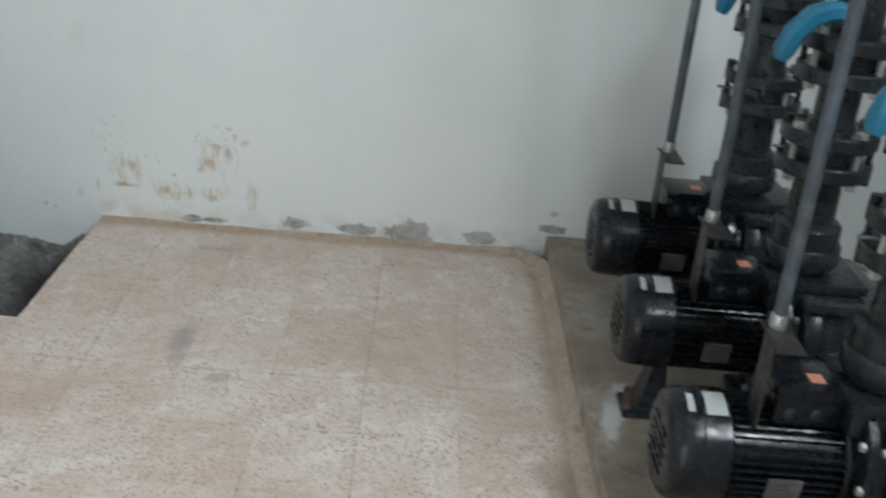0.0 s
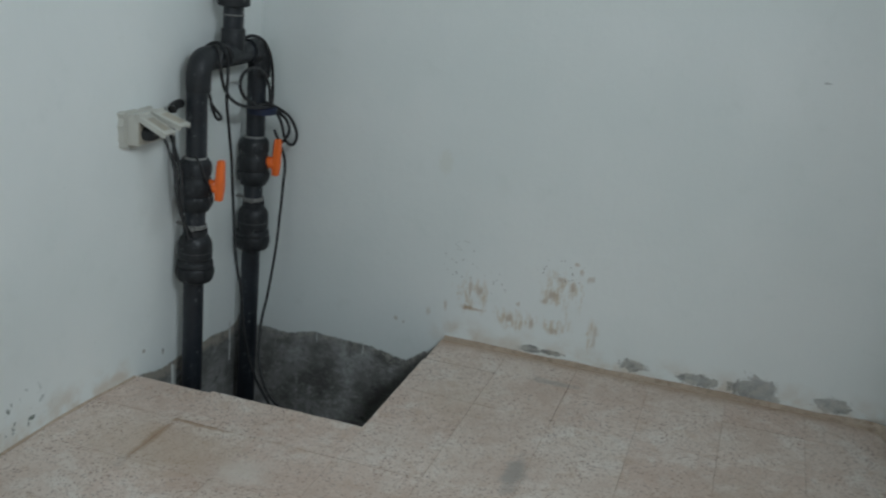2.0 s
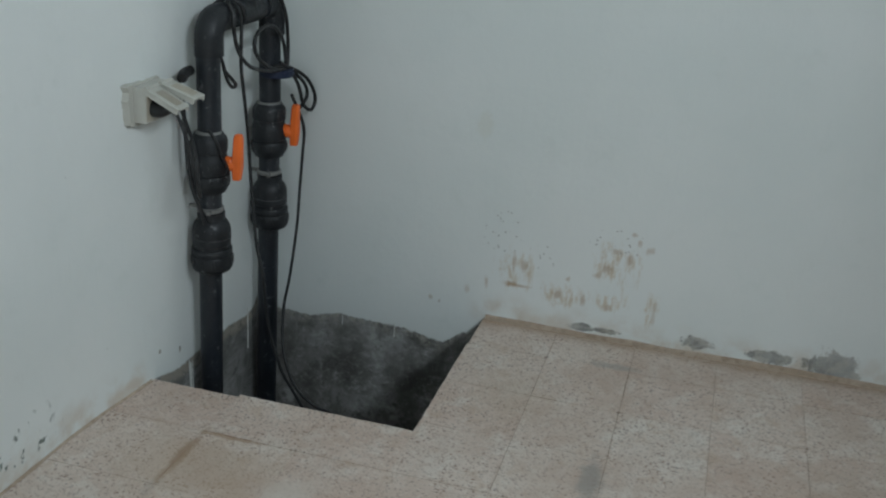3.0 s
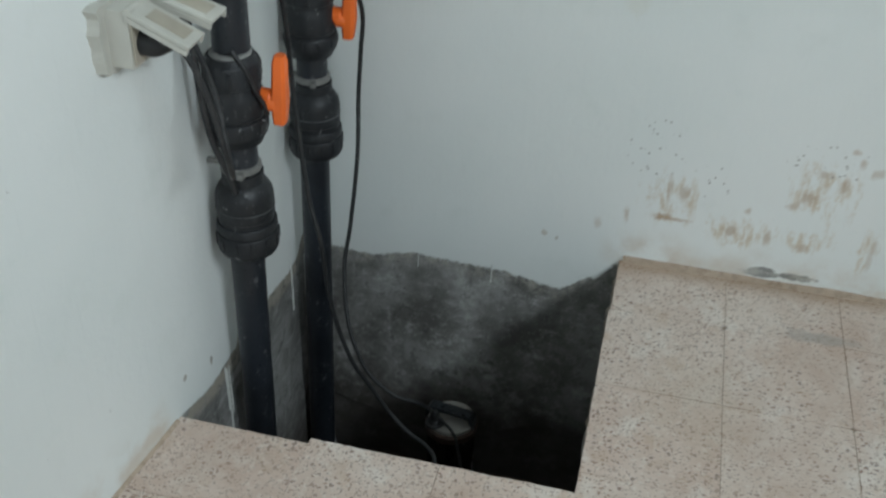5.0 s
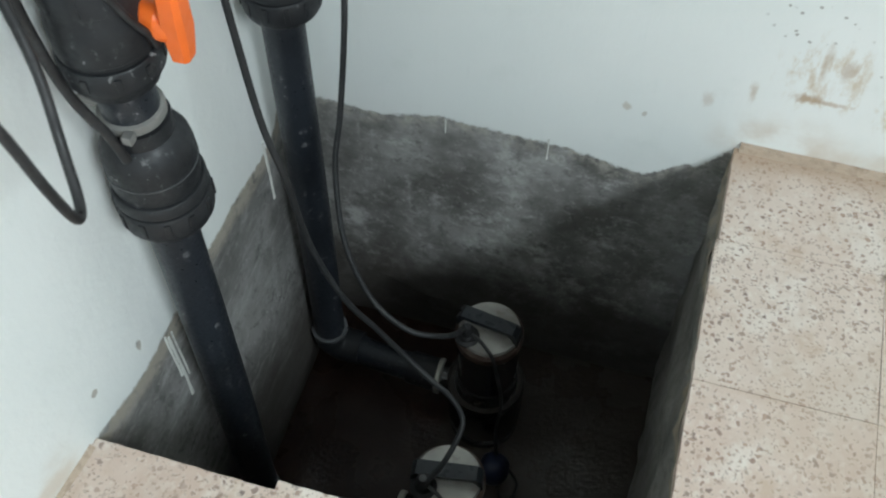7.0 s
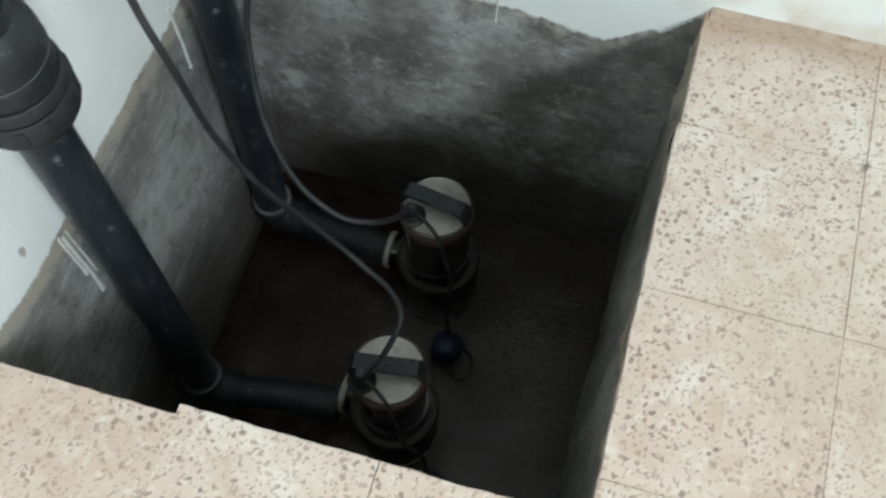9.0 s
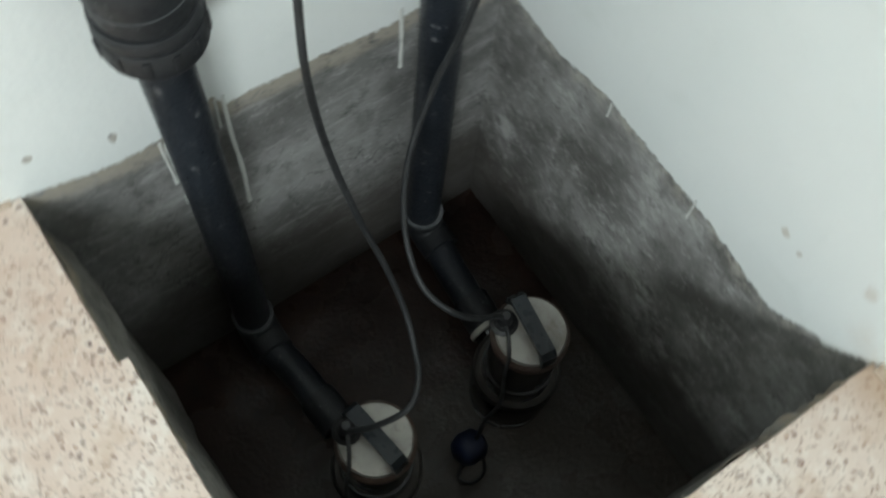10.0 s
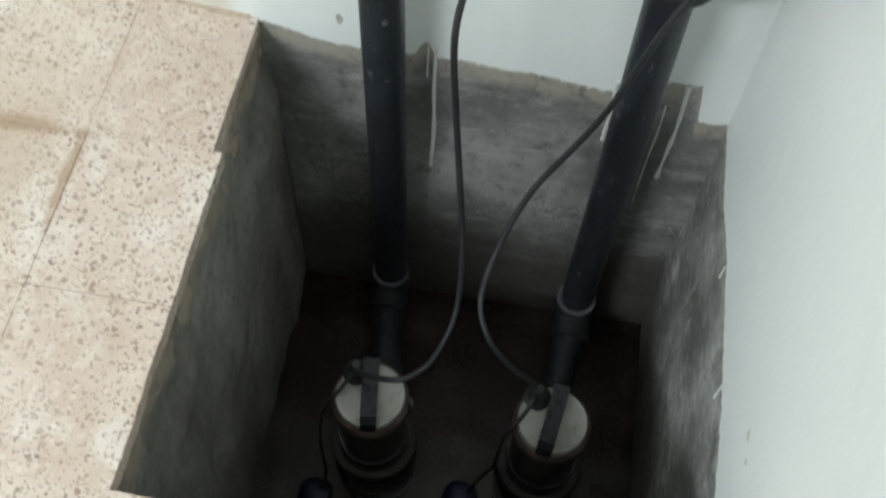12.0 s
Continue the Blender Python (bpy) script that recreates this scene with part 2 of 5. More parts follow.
def terrazzo():
    n = Nodes("terrazzo", 0.42)
    info = n.tree.nodes.new("ShaderNodeObjectInfo").outputs["Random"]
    warp = n.tree.nodes.new("ShaderNodeVectorMath")
    warp.operation = "MULTIPLY_ADD"
    n.plug(warp.inputs[0], n.noise(110.0, 3.0, colour=True))
    warp.inputs[1].default_value = (0.015, 0.015, 0.015)
    n.plug(warp.inputs[2], n.pos)
    turn = n.tree.nodes.new("ShaderNodeCombineXYZ")
    n.plug(turn.inputs[2], n.math("MULTIPLY", info, 7.0))
    shift = n.tree.nodes.new("ShaderNodeVectorMath")
    n.plug(shift.inputs[0], warp.outputs[0])
    n.plug(shift.inputs[1], turn.outputs[0])
    v = shift.outputs[0]
    base = n.mix(n.ramp(n.noise(4.0, 6.0, 0.65), 0.33, 0.68), (0.575, 0.440, 0.360), (0.685, 0.575, 0.500))
    base = n.mix(n.ramp(info, 0.0, 1.0, 0.0, 0.7), base, (0.69, 0.605, 0.53))
    base = n.mix(n.math("MULTIPLY", n.ramp(n.noise(9.0, 6.0, 0.65), 0.49, 0.62), 0.7), base, (0.745, 0.685, 0.62))
    coarse, fine, more = n.cells(100.0, v), n.cells(190.0, v), n.cells(140.0, v)
    pale = n.math("MULTIPLY", n.ramp(n.xyz(coarse[1])[0], 0.5, 0.6), n.ramp(coarse[0], 0.38, 0.55, 1.0, 0.0))
    base = n.mix(n.math("MULTIPLY", pale, 0.45), base, (0.74, 0.68, 0.61))
    dark = n.math("MULTIPLY", n.ramp(n.xyz(coarse[1])[1], 0.45, 0.52), n.ramp(n.math("ADD", coarse[0], n.math("MULTIPLY", n.noise(240.0, 2.0), 0.36)), 0.50, 0.60, 1.0, 0.0))
    crowd = n.ramp(n.noise(7.0, 3.0), 0.36, 0.60, 0.5, 1.0)
    tone = n.mix(n.xyz(coarse[1])[0], n.mix(n.xyz(coarse[1])[2], (0.20, 0.155, 0.14), (0.30, 0.19, 0.15)), (0.44, 0.31, 0.24))
    base = n.mix(n.math("MULTIPLY", dark, crowd), base, tone)
    rim = n.math("MULTIPLY", n.ramp(n.xyz(more[1])[1], 0.55, 0.65), n.ramp(n.math("ADD", more[0], n.math("MULTIPLY", n.noise(300.0, 2.0), 0.4)), 0.40, 0.62, 1.0, 0.0))
    base = n.mix(n.math("MULTIPLY", rim, 0.7), base, n.mix(n.xyz(more[1])[0], (0.24, 0.19, 0.16), (0.46, 0.36, 0.29)))
    grit = n.math("MULTIPLY", n.ramp(n.xyz(fine[1])[2], 0.70, 0.78), n.ramp(fine[0], 0.25, 0.45, 1.0, 0.0))
    base = n.mix(n.math("MULTIPLY", grit, 0.85), base, (0.36, 0.265, 0.21))
    base = n.mix(n.math("MULTIPLY", n.ramp(n.noise(13.0, 6.0, 0.7), 0.54, 0.68), 0.5), base, (0.50, 0.36, 0.255))
    # trodden dirt, and sand washed against the walls
    c = n.xyz()
    dirt = n.ramp(n.noise(2.3, 7.0, 0.7), 0.44, 0.68)
    base = n.mix(n.math("MULTIPLY", dirt, 0.58), base, (0.475, 0.335, 0.255))
    grey = n.ramp(n.noise(3.1, 4.0, 0.5, n.scaled((1.4, 0.7, 1.0))), 0.66, 0.72)
    base = n.mix(n.math("MULTIPLY", grey, 0.45), base, (0.40, 0.36, 0.33))
    for bx, by, rx, ry, tone, much in ((0.25, -1.07, 0.020, 0.15, (0.30, 0.18, 0.10), 0.8), (0.33, -0.945, 0.12, 0.014, (0.33, 0.20, 0.11), 0.7), (0.30, -1.10, 0.30, 0.2, (0.47, 0.345, 0.24), 0.45), (0.56, -1.12, 0.1, 0.1, (0.70, 0.63, 0.56), 0.6), (1.225, -0.80, 0.045, 0.15, (0.30, 0.275, 0.25), 0.7), (1.36, -0.98, 0.05, 0.04, (0.33, 0.28, 0.23), 0.6), (1.20, -0.17, 0.11, 0.03, (0.34, 0.31, 0.28), 0.6), (0.95, -0.45, 0.16, 0.2, (0.48, 0.36, 0.26), 0.35), (1.9, -0.75, 0.3, 0.35, (0.44, 0.33, 0.25), 0.45)):
        dx = n.math("DIVIDE", n.math("SUBTRACT", c[0], bx), rx)
        dy = n.math("DIVIDE", n.math("SUBTRACT", c[1], by), ry)
        far = n.math("SQRT", n.math("ADD", n.math("MULTIPLY", dx, dx), n.math("MULTIPLY", dy, dy)))
        far = n.math("ADD", far, n.math("MULTIPLY", n.math("SUBTRACT", n.noise(19.0, 6.0, 0.7), 0.5), 1.6))
        base = n.mix(n.ramp(far, 0.3, 1.0, much, 0.0), base, tone)
    # worn, dirt-filled corners where four tiles meet
    gx = n.math("ABSOLUTE", n.math("SUBTRACT", n.math("FLOORED_MODULO", n.math("ADD", c[0], 0.125), 0.25), 0.125))
    gy = n.math("ABSOLUTE", n.math("SUBTRACT", n.math("FLOORED_MODULO", n.math("SUBTRACT", c[1], ROW - 0.125), 0.25), 0.125))
    node = n.math("ADD", n.math("ADD", gx, n.math("MULTIPLY", gy, 0.6)), n.math("MULTIPLY", n.math("SUBTRACT", n.noise(80.0, 4.0, 0.7), 0.5), 0.018))
    base = n.mix(n.math("MULTIPLY", n.ramp(node, 0.002, 0.008, 0.8, 0.0), n.ramp(n.noise(9.3, 1.0), 0.54, 0.60)), base, (0.20, 0.14, 0.10))
    seam = n.math("ADD", n.math("MINIMUM", gx, gy), n.math("MULTIPLY", n.math("SUBTRACT", n.noise(30.0, 5.0, 0.7), 0.5), 0.022))
    base = n.mix(n.math("MULTIPLY", n.ramp(seam, -0.004, 0.012, 0.5, 0.0), n.ramp(n.noise(4.1, 4.0), 0.50, 0.66)), base, (0.44, 0.30, 0.21))
    kerb = n.ramp(n.math("ADD", c[0], n.math("MULTIPLY", n.math("SUBTRACT", n.noise(11.0, 5.0), 0.5), 0.07)), 2.22, 2.29)
    base = n.mix(n.math("MULTIPLY", kerb, 0.7), base, (0.33, 0.235, 0.16))
    wash = n.ramp(n.math("ADD", c[1], n.math("MULTIPLY", n.math("SUBTRACT", n.noise(9.0, 5.0), 0.5), 0.06)), -0.07, -0.005)
    base = n.mix(n.math("MULTIPLY", wash, 0.6), base, (0.40, 0.27, 0.17))
    n.set("Base Color", base)
    n.set("Roughness", n.ramp(n.noise(14.0, 5.0), 0.3, 0.7, 0.33, 0.62))
    n.bump(n.math("SUBTRACT", n.noise(40.0, 4.0), n.math("MULTIPLY", n.math("ADD", dark, grit), 0.5)), 0.25, 0.0008)
    return n.mat


def concrete(name, a, b, rough=0.75, stain=(0.3, 0.25, 0.19), amount=0.4, wet_dim=False, bed=False, pale_patches=(), grey_from=None):
    n = Nodes(name, rough)
    streak = n.noise(11.0, 6.0, 0.62, n.scaled((1.0, 1.0, 0.22))) if bed else n.noise(6.0, 6.0, 0.65, n.scaled((1.0, 1.0, 2.0)))
    fine = n.noise(90.0, 5.0, 0.65)
    colour = n.mix(n.ramp(streak, 0.3, 0.7), a, b)
    colour = n.mix(n.math("MULTIPLY", n.ramp(n.noise(48.0, 7.0, 0.75), 0.45, 0.65), 0.5), colour, tuple(0.6 * q for q in a))
    if bed:
        top = n.ramp(n.math("ADD", n.xyz()[2], n.math("MULTIPLY", n.math("SUBTRACT", n.noise(17.0, 6.0, 0.7), 0.5), 0.12)), -0.085, -0.05)
        colour = n.mix(n.math("MULTIPLY", top, n.ramp(n.noise(34.0, 5.0), 0.35, 0.6, 0.25, 1.0)), colour, (0.34, 0.28, 0.21))
    colour = n.mix(n.math("MULTIPLY", n.ramp(n.noise(12.0, 6.0, 0.7), 0.5, 0.72), amount), colour, stain)
    c = n.xyz()
    # greyer brown beyond this x
    if grey_from:
        grey_side = n.ramp(n.math("ADD", c[0], n.math("MULTIPLY", n.math("SUBTRACT", n.noise(9.0, 5.0), 0.5), 0.06)), grey_from - 0.015, grey_from + 0.02)
        colour = n.mix(n.math("MULTIPLY", grey_side, 0.8), colour, (0.050, 0.042, 0.035))
    # pale ragged patches, each turned by its lean
    for bx, by, rx, ry, lean in pale_patches:
        dx = n.math("SUBTRACT", c[0], bx)
        dy = n.math("SUBTRACT", c[1], by)
        along = n.math("DIVIDE", n.math("ADD", dy, n.math("MULTIPLY", dx, lean)), ry)
        over = n.math("DIVIDE", n.math("SUBTRACT", dx, n.math("MULTIPLY", dy, lean)), rx)
        far = n.math("SQRT", n.math("ADD", n.math("MULTIPLY", along, along), n.math("MULTIPLY", over, over)))
        far = n.math("ADD", far, n.math("MULTIPLY", n.math("SUBTRACT", n.noise(22.0, 6.0, 0.7), 0.5), 1.6))
        colour = n.mix(n.ramp(far, 0.35, 1.1, 0.85, 0.0), colour, (0.60, 0.60, 0.57))
    n.set("Base Color", colour)
    n.set("Specular IOR Level", 0.28 if wet_dim else 0.4)
    n.set("Roughness", n.ramp(n.noise(5.0, 4.0), 0.35, 0.65, rough - (0.25 if wet_dim else 0.1), min(1.0, rough + 0.12)))
    n.bump(n.math("ADD", n.math("MULTIPLY", streak, 2.0), fine), 0.5, 0.004)
    return n.mat


def paint_run():
    """White paint that has run and worn thin, with the cement showing through."""
    n = Nodes("white_paint_run", 0.6)
    worn = n.ramp(n.noise(55.0, 7.0, 0.75, n.scaled((1.0, 1.0, 0.2))), 0.52, 0.70)
    n.set("Base Color", n.mix(worn, (0.62, 0.63, 0.60), (0.24, 0.235, 0.22)))
    n.bump(n.noise(70.0, 4.0), 0.3, 0.002)
    return n.mat


# past x = 0.61 the back line rises to put cast shadow into cement colour
BACK_LINE = ((-0.02, -0.095), (0.06, -0.095), (0.12, -0.103), (0.26, -0.080), (0.45, -0.085), (0.61, -0.112), (0.70, -0.062), (0.75, -0.015))
LEFT_LINE = ((-0.80, 0.0), (-0.74, -0.004), (-0.62, -0.026), (-0.51, -0.024), (-0.487, 0.008), (-0.465, -0.022), (-0.34, -0.03), (-0.19, -0.045), (-0.155, -0.04), (-0.10, -0.003), (-0.062, -0.004), (-0.045, -0.09), (0.0, -0.088))
PEELED = ((1.428, 0.045, 0.055, 0.022), (1.835, 0.034, 0.085, 0.062), (1.655, 0.040, 0.075, 0.022), (2.085, 0.045, 0.06, 0.030), (1.074, 0.030, 0.045, 0.016), (1.15, 0.030, 0.05, 0.010), (2.33, 0.10, 0.05, 0.02))
STAINED = ((0.85, 0.19, 0.12, 0.13), (1.0, 0.13, 0.15, 0.08), (1.16, 0.26, 0.14, 0.14), (1.15, 0.13, 0.12, 0.06), (1.28, 0.12, 0.05, 0.10))
SMUDGES = ((0.831, 0.138, 0.026, 0.012, 0.85), (0.862, 0.136, 0.034, 0.006, 0.6), (0.986, 0.128, 0.020, 0.018, 0.6), (1.065, 0.123, 0.010, 0.024, 0.5), (1.014, 0.187, 0.009, 0.012, 0.5), (1.130, 0.239, 0.022, 0.020, 0.55), (1.153, 0.303, 0.018, 0.012, 0.5), (1.196, 0.281, 0.013, 0.022, 0.55), (1.200, 0.365, 0.012, 0.009, 0.45), (1.221, 0.340, 0.008, 0.016, 0.5), (1.254, 0.320, 0.018, 0.014, 0.4), (1.105, 0.214, 0.016, 0.014, 0.45), (1.145, 0.110, 0.022, 0.014, 0.45), (0.752, 0.128, 0.008, 0.028, 0.5), (0.837, 0.214, 0.008, 0.04, 0.4), (0.873, 0.210, 0.014, 0.024, 0.5), (0.690, 0.095, 0.010, 0.020, 0.3), (1.290, 0.124, 0.008, 0.05, 0.35))
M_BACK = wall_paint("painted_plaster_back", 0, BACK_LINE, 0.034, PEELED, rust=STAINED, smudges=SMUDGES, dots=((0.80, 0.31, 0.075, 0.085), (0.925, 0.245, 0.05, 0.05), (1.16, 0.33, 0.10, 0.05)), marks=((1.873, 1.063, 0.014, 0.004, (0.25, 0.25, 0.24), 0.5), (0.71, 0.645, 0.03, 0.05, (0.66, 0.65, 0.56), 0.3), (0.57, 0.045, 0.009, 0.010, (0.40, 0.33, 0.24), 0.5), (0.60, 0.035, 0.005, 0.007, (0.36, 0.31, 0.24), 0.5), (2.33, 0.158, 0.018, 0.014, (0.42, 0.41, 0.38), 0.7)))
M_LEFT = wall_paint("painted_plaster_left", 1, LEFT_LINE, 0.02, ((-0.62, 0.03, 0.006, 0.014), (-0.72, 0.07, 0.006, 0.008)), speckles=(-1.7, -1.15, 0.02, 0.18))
# unseen walls and ceiling; their grey is chosen to limit bounced light
M_PLAIN_WALL = plain("low_bounce_plaster", (0.48, 0.48, 0.465), 0.7, grain=120.0, vary=0.05)
M_CEILING = plain("low_bounce_ceiling", (0.55, 0.55, 0.535), 0.7, vary=0.05)
M_TILE = terrazzo()
M_SCREED = concrete("sandy_screed", (0.40, 0.30, 0.22), (0.58, 0.48, 0.40), 0.85)
M_PITSIDE = concrete("pit_render", (0.150, 0.141, 0.126), (0.295, 0.28, 0.255), 0.8, (0.30, 0.265, 0.22), 0.4, bed=True)
# very dark brown base, greyer beyond x = 0.33
M_PITFLOOR = concrete("wet_pit_floor", (0.021, 0.0108, 0.008), (0.040, 0.022, 0.017), 0.36, (0.060, 0.046, 0.039), 0.3, True, grey_from=0.33)
M_PLINTH = concrete("painted_plinth", (0.235, 0.190, 0.148), (0.36, 0.30, 0.245), 0.5, (0.46, 0.41, 0.35), 0.45, True, pale_patches=((2.375, -1.15, 0.035, 0.16, 0.25), (2.42, -1.02, 0.03, 0.05, 0.0)))
M_MORTAR = concrete("sand_mortar", (0.42, 0.325, 0.245), (0.52, 0.425, 0.34), 0.9, (0.27, 0.17, 0.105), 0.5)
M_PVC = plain("dark_grey_pvc", (0.013, 0.016, 0.021), 0.38, dust=0.02, tint=(0.22, 0.22, 0.22), grain=190.0, bump=0.05, specks=0.8)
M_PVC_WORN = plain("scuffed_pvc_fitting", (0.017, 0.0185, 0.021), 0.46, dust=0.05, tint=(0.14, 0.14, 0.14), bump=0.3, spec=0.35, grain=110.0, specks=0.75)
M_GLUE = plain("dried_glue", (0.20, 0.20, 0.19), 0.5)
M_SCUFF = plain("scuffed_rim", (0.075, 0.08, 0.085), 0.5, dust=0.3, tint=(0.2, 0.2, 0.2), vary=0.5)
M_CLAMP = plain("galvanised_clamp", (0.17, 0.168, 0.16), 0.55, 0.3, dust=0.5, tint=(0.36, 0.35, 0.32), vary=0.45)
M_BRACKET = plain("dull_steel_plate", (0.030, 0.028, 0.027), 0.45, 0.2, dust=0.08)
M_ORANGE = plain("orange_plastic", (0.85, 0.155, 0.02), 0.42, vary=0.12, bump=0.05)
M_BLUE = plain("blue_plastic", (0.007, 0.15, 0.26), 0.45, vary=0.15, dust=0.15)
M_BLUEDARK = plain("navy_plastic", (0.004, 0.010, 0.034), 0.5, dust=0.3, tint=(0.02, 0.018, 0.016))
M_CABLE = plain("black_rubber", (0.012, 0.012, 0.013), 0.5, dust=0.3, tint=(0.12, 0.12, 0.12))
M_CABLE_DUSTY = plain("dusty_grey_rubber", (0.013, 0.014, 0.015), 0.55, dust=0.15, tint=(0.09, 0.09, 0.09))
M_SOCKET = plain("cream_socket_plastic", (0.52, 0.51, 0.46), 0.5, vary=0.08, dust=0.3, tint=(0.42, 0.40, 0.34))
M_SOCKETGREY = plain("grey_socket_insert", (0.40, 0.36, 0.29), 0.5, vary=0.15, dust=0.4)
M_MOTOR = plain("black_motor_paint", (0.008, 0.0100, 0.013), 0.22, dust=0.05, tint=(0.04, 0.038, 0.035), bump=0.3, spec=0.35)
M_CAST = plain("dark_cast_iron_paint", (0.014, 0.0175, 0.021), 0.32, dust=0.1, tint=(0.05, 0.05, 0.05), bump=0.5, spec=0.4)
M_CASING = plain("blue_grey_casing", (0.026, 0.034, 0.043), 0.22, dust=0.2, tint=(0.08, 0.08, 0.08), bump=0.4, spec=0.5)
M_STEEL = plain("galvanised_conduit", (0.065, 0.08, 0.095), 0.5, 0.1, dust=0.25)
M_BOLT = plain("zinc_bolt", (0.42, 0.42, 0.41), 0.35, 0.8)
M_LABEL = plain("silver_label", (0.45, 0.46, 0.45), 0.4, vary=0.1)
M_PLATE = plain("worn_nameplate", (0.085, 0.085, 0.085), 0.45, 0.2, dust=0.4)
M_STICKER = plain("orange_sticker", (0.70, 0.30, 0.18), 0.5, vary=0.1)
M_INK = plain("label_print", (0.06, 0.06, 0.06), 0.6)
# dark blotches stand for rust and for shade beside the gland
M_LID = plain("brushed_steel_lid", (0.37, 0.355, 0.325), 0.45, 0.3, dust=0.75, tint=(0.12, 0.095, 0.072), vary=0.22, bump=0.3)
M_PUMP = plain("black_pump_enamel", (0.011, 0.0105, 0.010), 0.2, grain=9.0, bump=0.02)
M_RUST = plain("rusty_rim", (0.055, 0.030, 0.021), 0.7, dust=0.3, bump=0.4)
M_RIM = plain("dull_metal_rim", (0.024, 0.019, 0.015), 0.5, 0.2, dust=0.2, tint=(0.06, 0.05, 0.04), vary=0.4)
M_WHITE = plain("white_plastic", (0.42, 0.40, 0.36), 0.5, vary=0.1, dust=0.2)
M_PAINTRUN = paint_run()
M_FRAME = plain("grey_window_frame", (0.35, 0.36, 0.36), 0.4)


# ---- mesh helpers ----
def link(name, bm, mat, parent=None, label="", smooth=True):
    me = bpy.data.meshes.new(name)
    bm.normal_update()
    bm.to_mesh(me)
    bm.free()
    me.materials.append(mat)
    if smooth:
        for p in me.polygons:
            p.use_smooth = True
        me.set_sharp_from_angle(angle=radians(38))
    ob = new(name, me)
    if parent:
        ob.parent = parent
    if label:
        ob["label"] = label
    return ob


part = link


def thing(name, label, category, at=(0, 0, 0), group=""):
    ob = new(name)
    ob.empty_display_size = 0.05
    ob.location = at
    return tagged(ob, label, category, group)


def box(bm, lo, hi, bevel=0.0, m=None):
    made = bmesh.ops.create_cube(bm, size=1.0)["verts"]
    size, mid = Vector(hi) - Vector(lo), (Vector(hi) + Vector(lo)) / 2
    for v in made:
        v.co = Vector((v.co.x * size.x, v.co.y * size.y, v.co.z * size.z)) + mid
    if bevel:
        edges = list({e for v in made for e in v.link_edges})
        made = list({v for f in bmesh.ops.bevel(bm, geom=edges, offset=bevel, segments=2, affect="EDGES", profile=0.6)["faces"] for v in f.verts} | {v for v in made if v.is_valid})
    if m:
        bmesh.ops.transform(bm, matrix=m, verts=made)
    return made


def lathe(bm, profile, seg=28, m=None):
    """Turns (radius, height) pairs round z; closes the ends."""
    rings = []
    for r, z in profile:
        rings.append([bm.verts.new((r * math.cos(a), r * math.sin(a), z)) for a in (2 * math.pi * k / seg for k in range(seg))])
    for a, b in zip(rings, rings[1:]):
        for k in range(seg):
            bm.faces.new((a[k], a[(k + 1) % seg], b[(k + 1) % seg], b[k]))
    bm.faces.new(rings[0][::-1])
    bm.faces.new(rings[-1])
    if m:
        bmesh.ops.transform(bm, matrix=m, verts=[v for ring in rings for v in ring])
    return bm


def turned(profile, seg=28, m=None):
    return lathe(bmesh.new(), profile, seg, m)


def smooth_line(pts, steps=6):
    """A Catmull-Rom line through the points."""
    p = [Vector(q) for q in pts]
    p = [2 * p[0] - p[1], *p, 2 * p[-1] - p[-2]]
    line = []
    for a, b, c, d in zip(p, p[1:], p[2:], p[3:]):
        for k in range(steps):
            t = k / steps
            line.append(0.5 * (2 * b + (c - a) * t + (2 * a - 5 * b + 4 * c - d) * t * t + (3 * b - a - 3 * c + d) * t ** 3))
    return line + [p[-2]]


def tube(bm, pts, r, seg=12, steps=6):
    line = smooth_line(pts, steps) if steps else [Vector(q) for q in pts]
    rings, up = [], Vector((0.13, 0.31, 0.94))
    for k, q in enumerate(line):
        ahead = (line[min(k + 1, len(line) - 1)] - line[max(k - 1, 0)]).normalized()
        side = ahead.cross(up)
        if side.length < 1e-3:
            side = ahead.orthogonal()
        side.normalize()
        up = side.cross(ahead)
        rings.append([bm.verts.new(q + r * (math.cos(a) * side + math.sin(a) * up)) for a in (2 * math.pi * j / seg for j in range(seg))])
    for a, b in zip(rings, rings[1:]):
        for j in range(seg):
            bm.faces.new((a[j], a[(j + 1) % seg], b[(j + 1) % seg], b[j]))
    bm.faces.new(rings[0][::-1])
    bm.faces.new(rings[-1])
    return bm


def bend(centre, start, end, radius, steps=8):
    """Points of a quarter turn at a corner, from the way in to the way out."""
    a, b = Vector(start), Vector(end)
    mid = Vector(centre) - a * radius + b * radius
    return [mid + radius * (a * math.sin(t) - b * math.cos(t)) for t in (math.pi / 2 * k / steps for k in range(steps + 1))]


ALONG_X = Matrix.Rotation(radians(90), 4, "Y")


def at(x, y, z, m=None):
    return Matrix.Translation((x, y, z)) @ (m or Matrix.Identity(4))


def structure(name, bm, mat, label, category, smooth=False):
    return tagged(link(name, bm, mat, smooth=smooth), label, category, kind="structure")


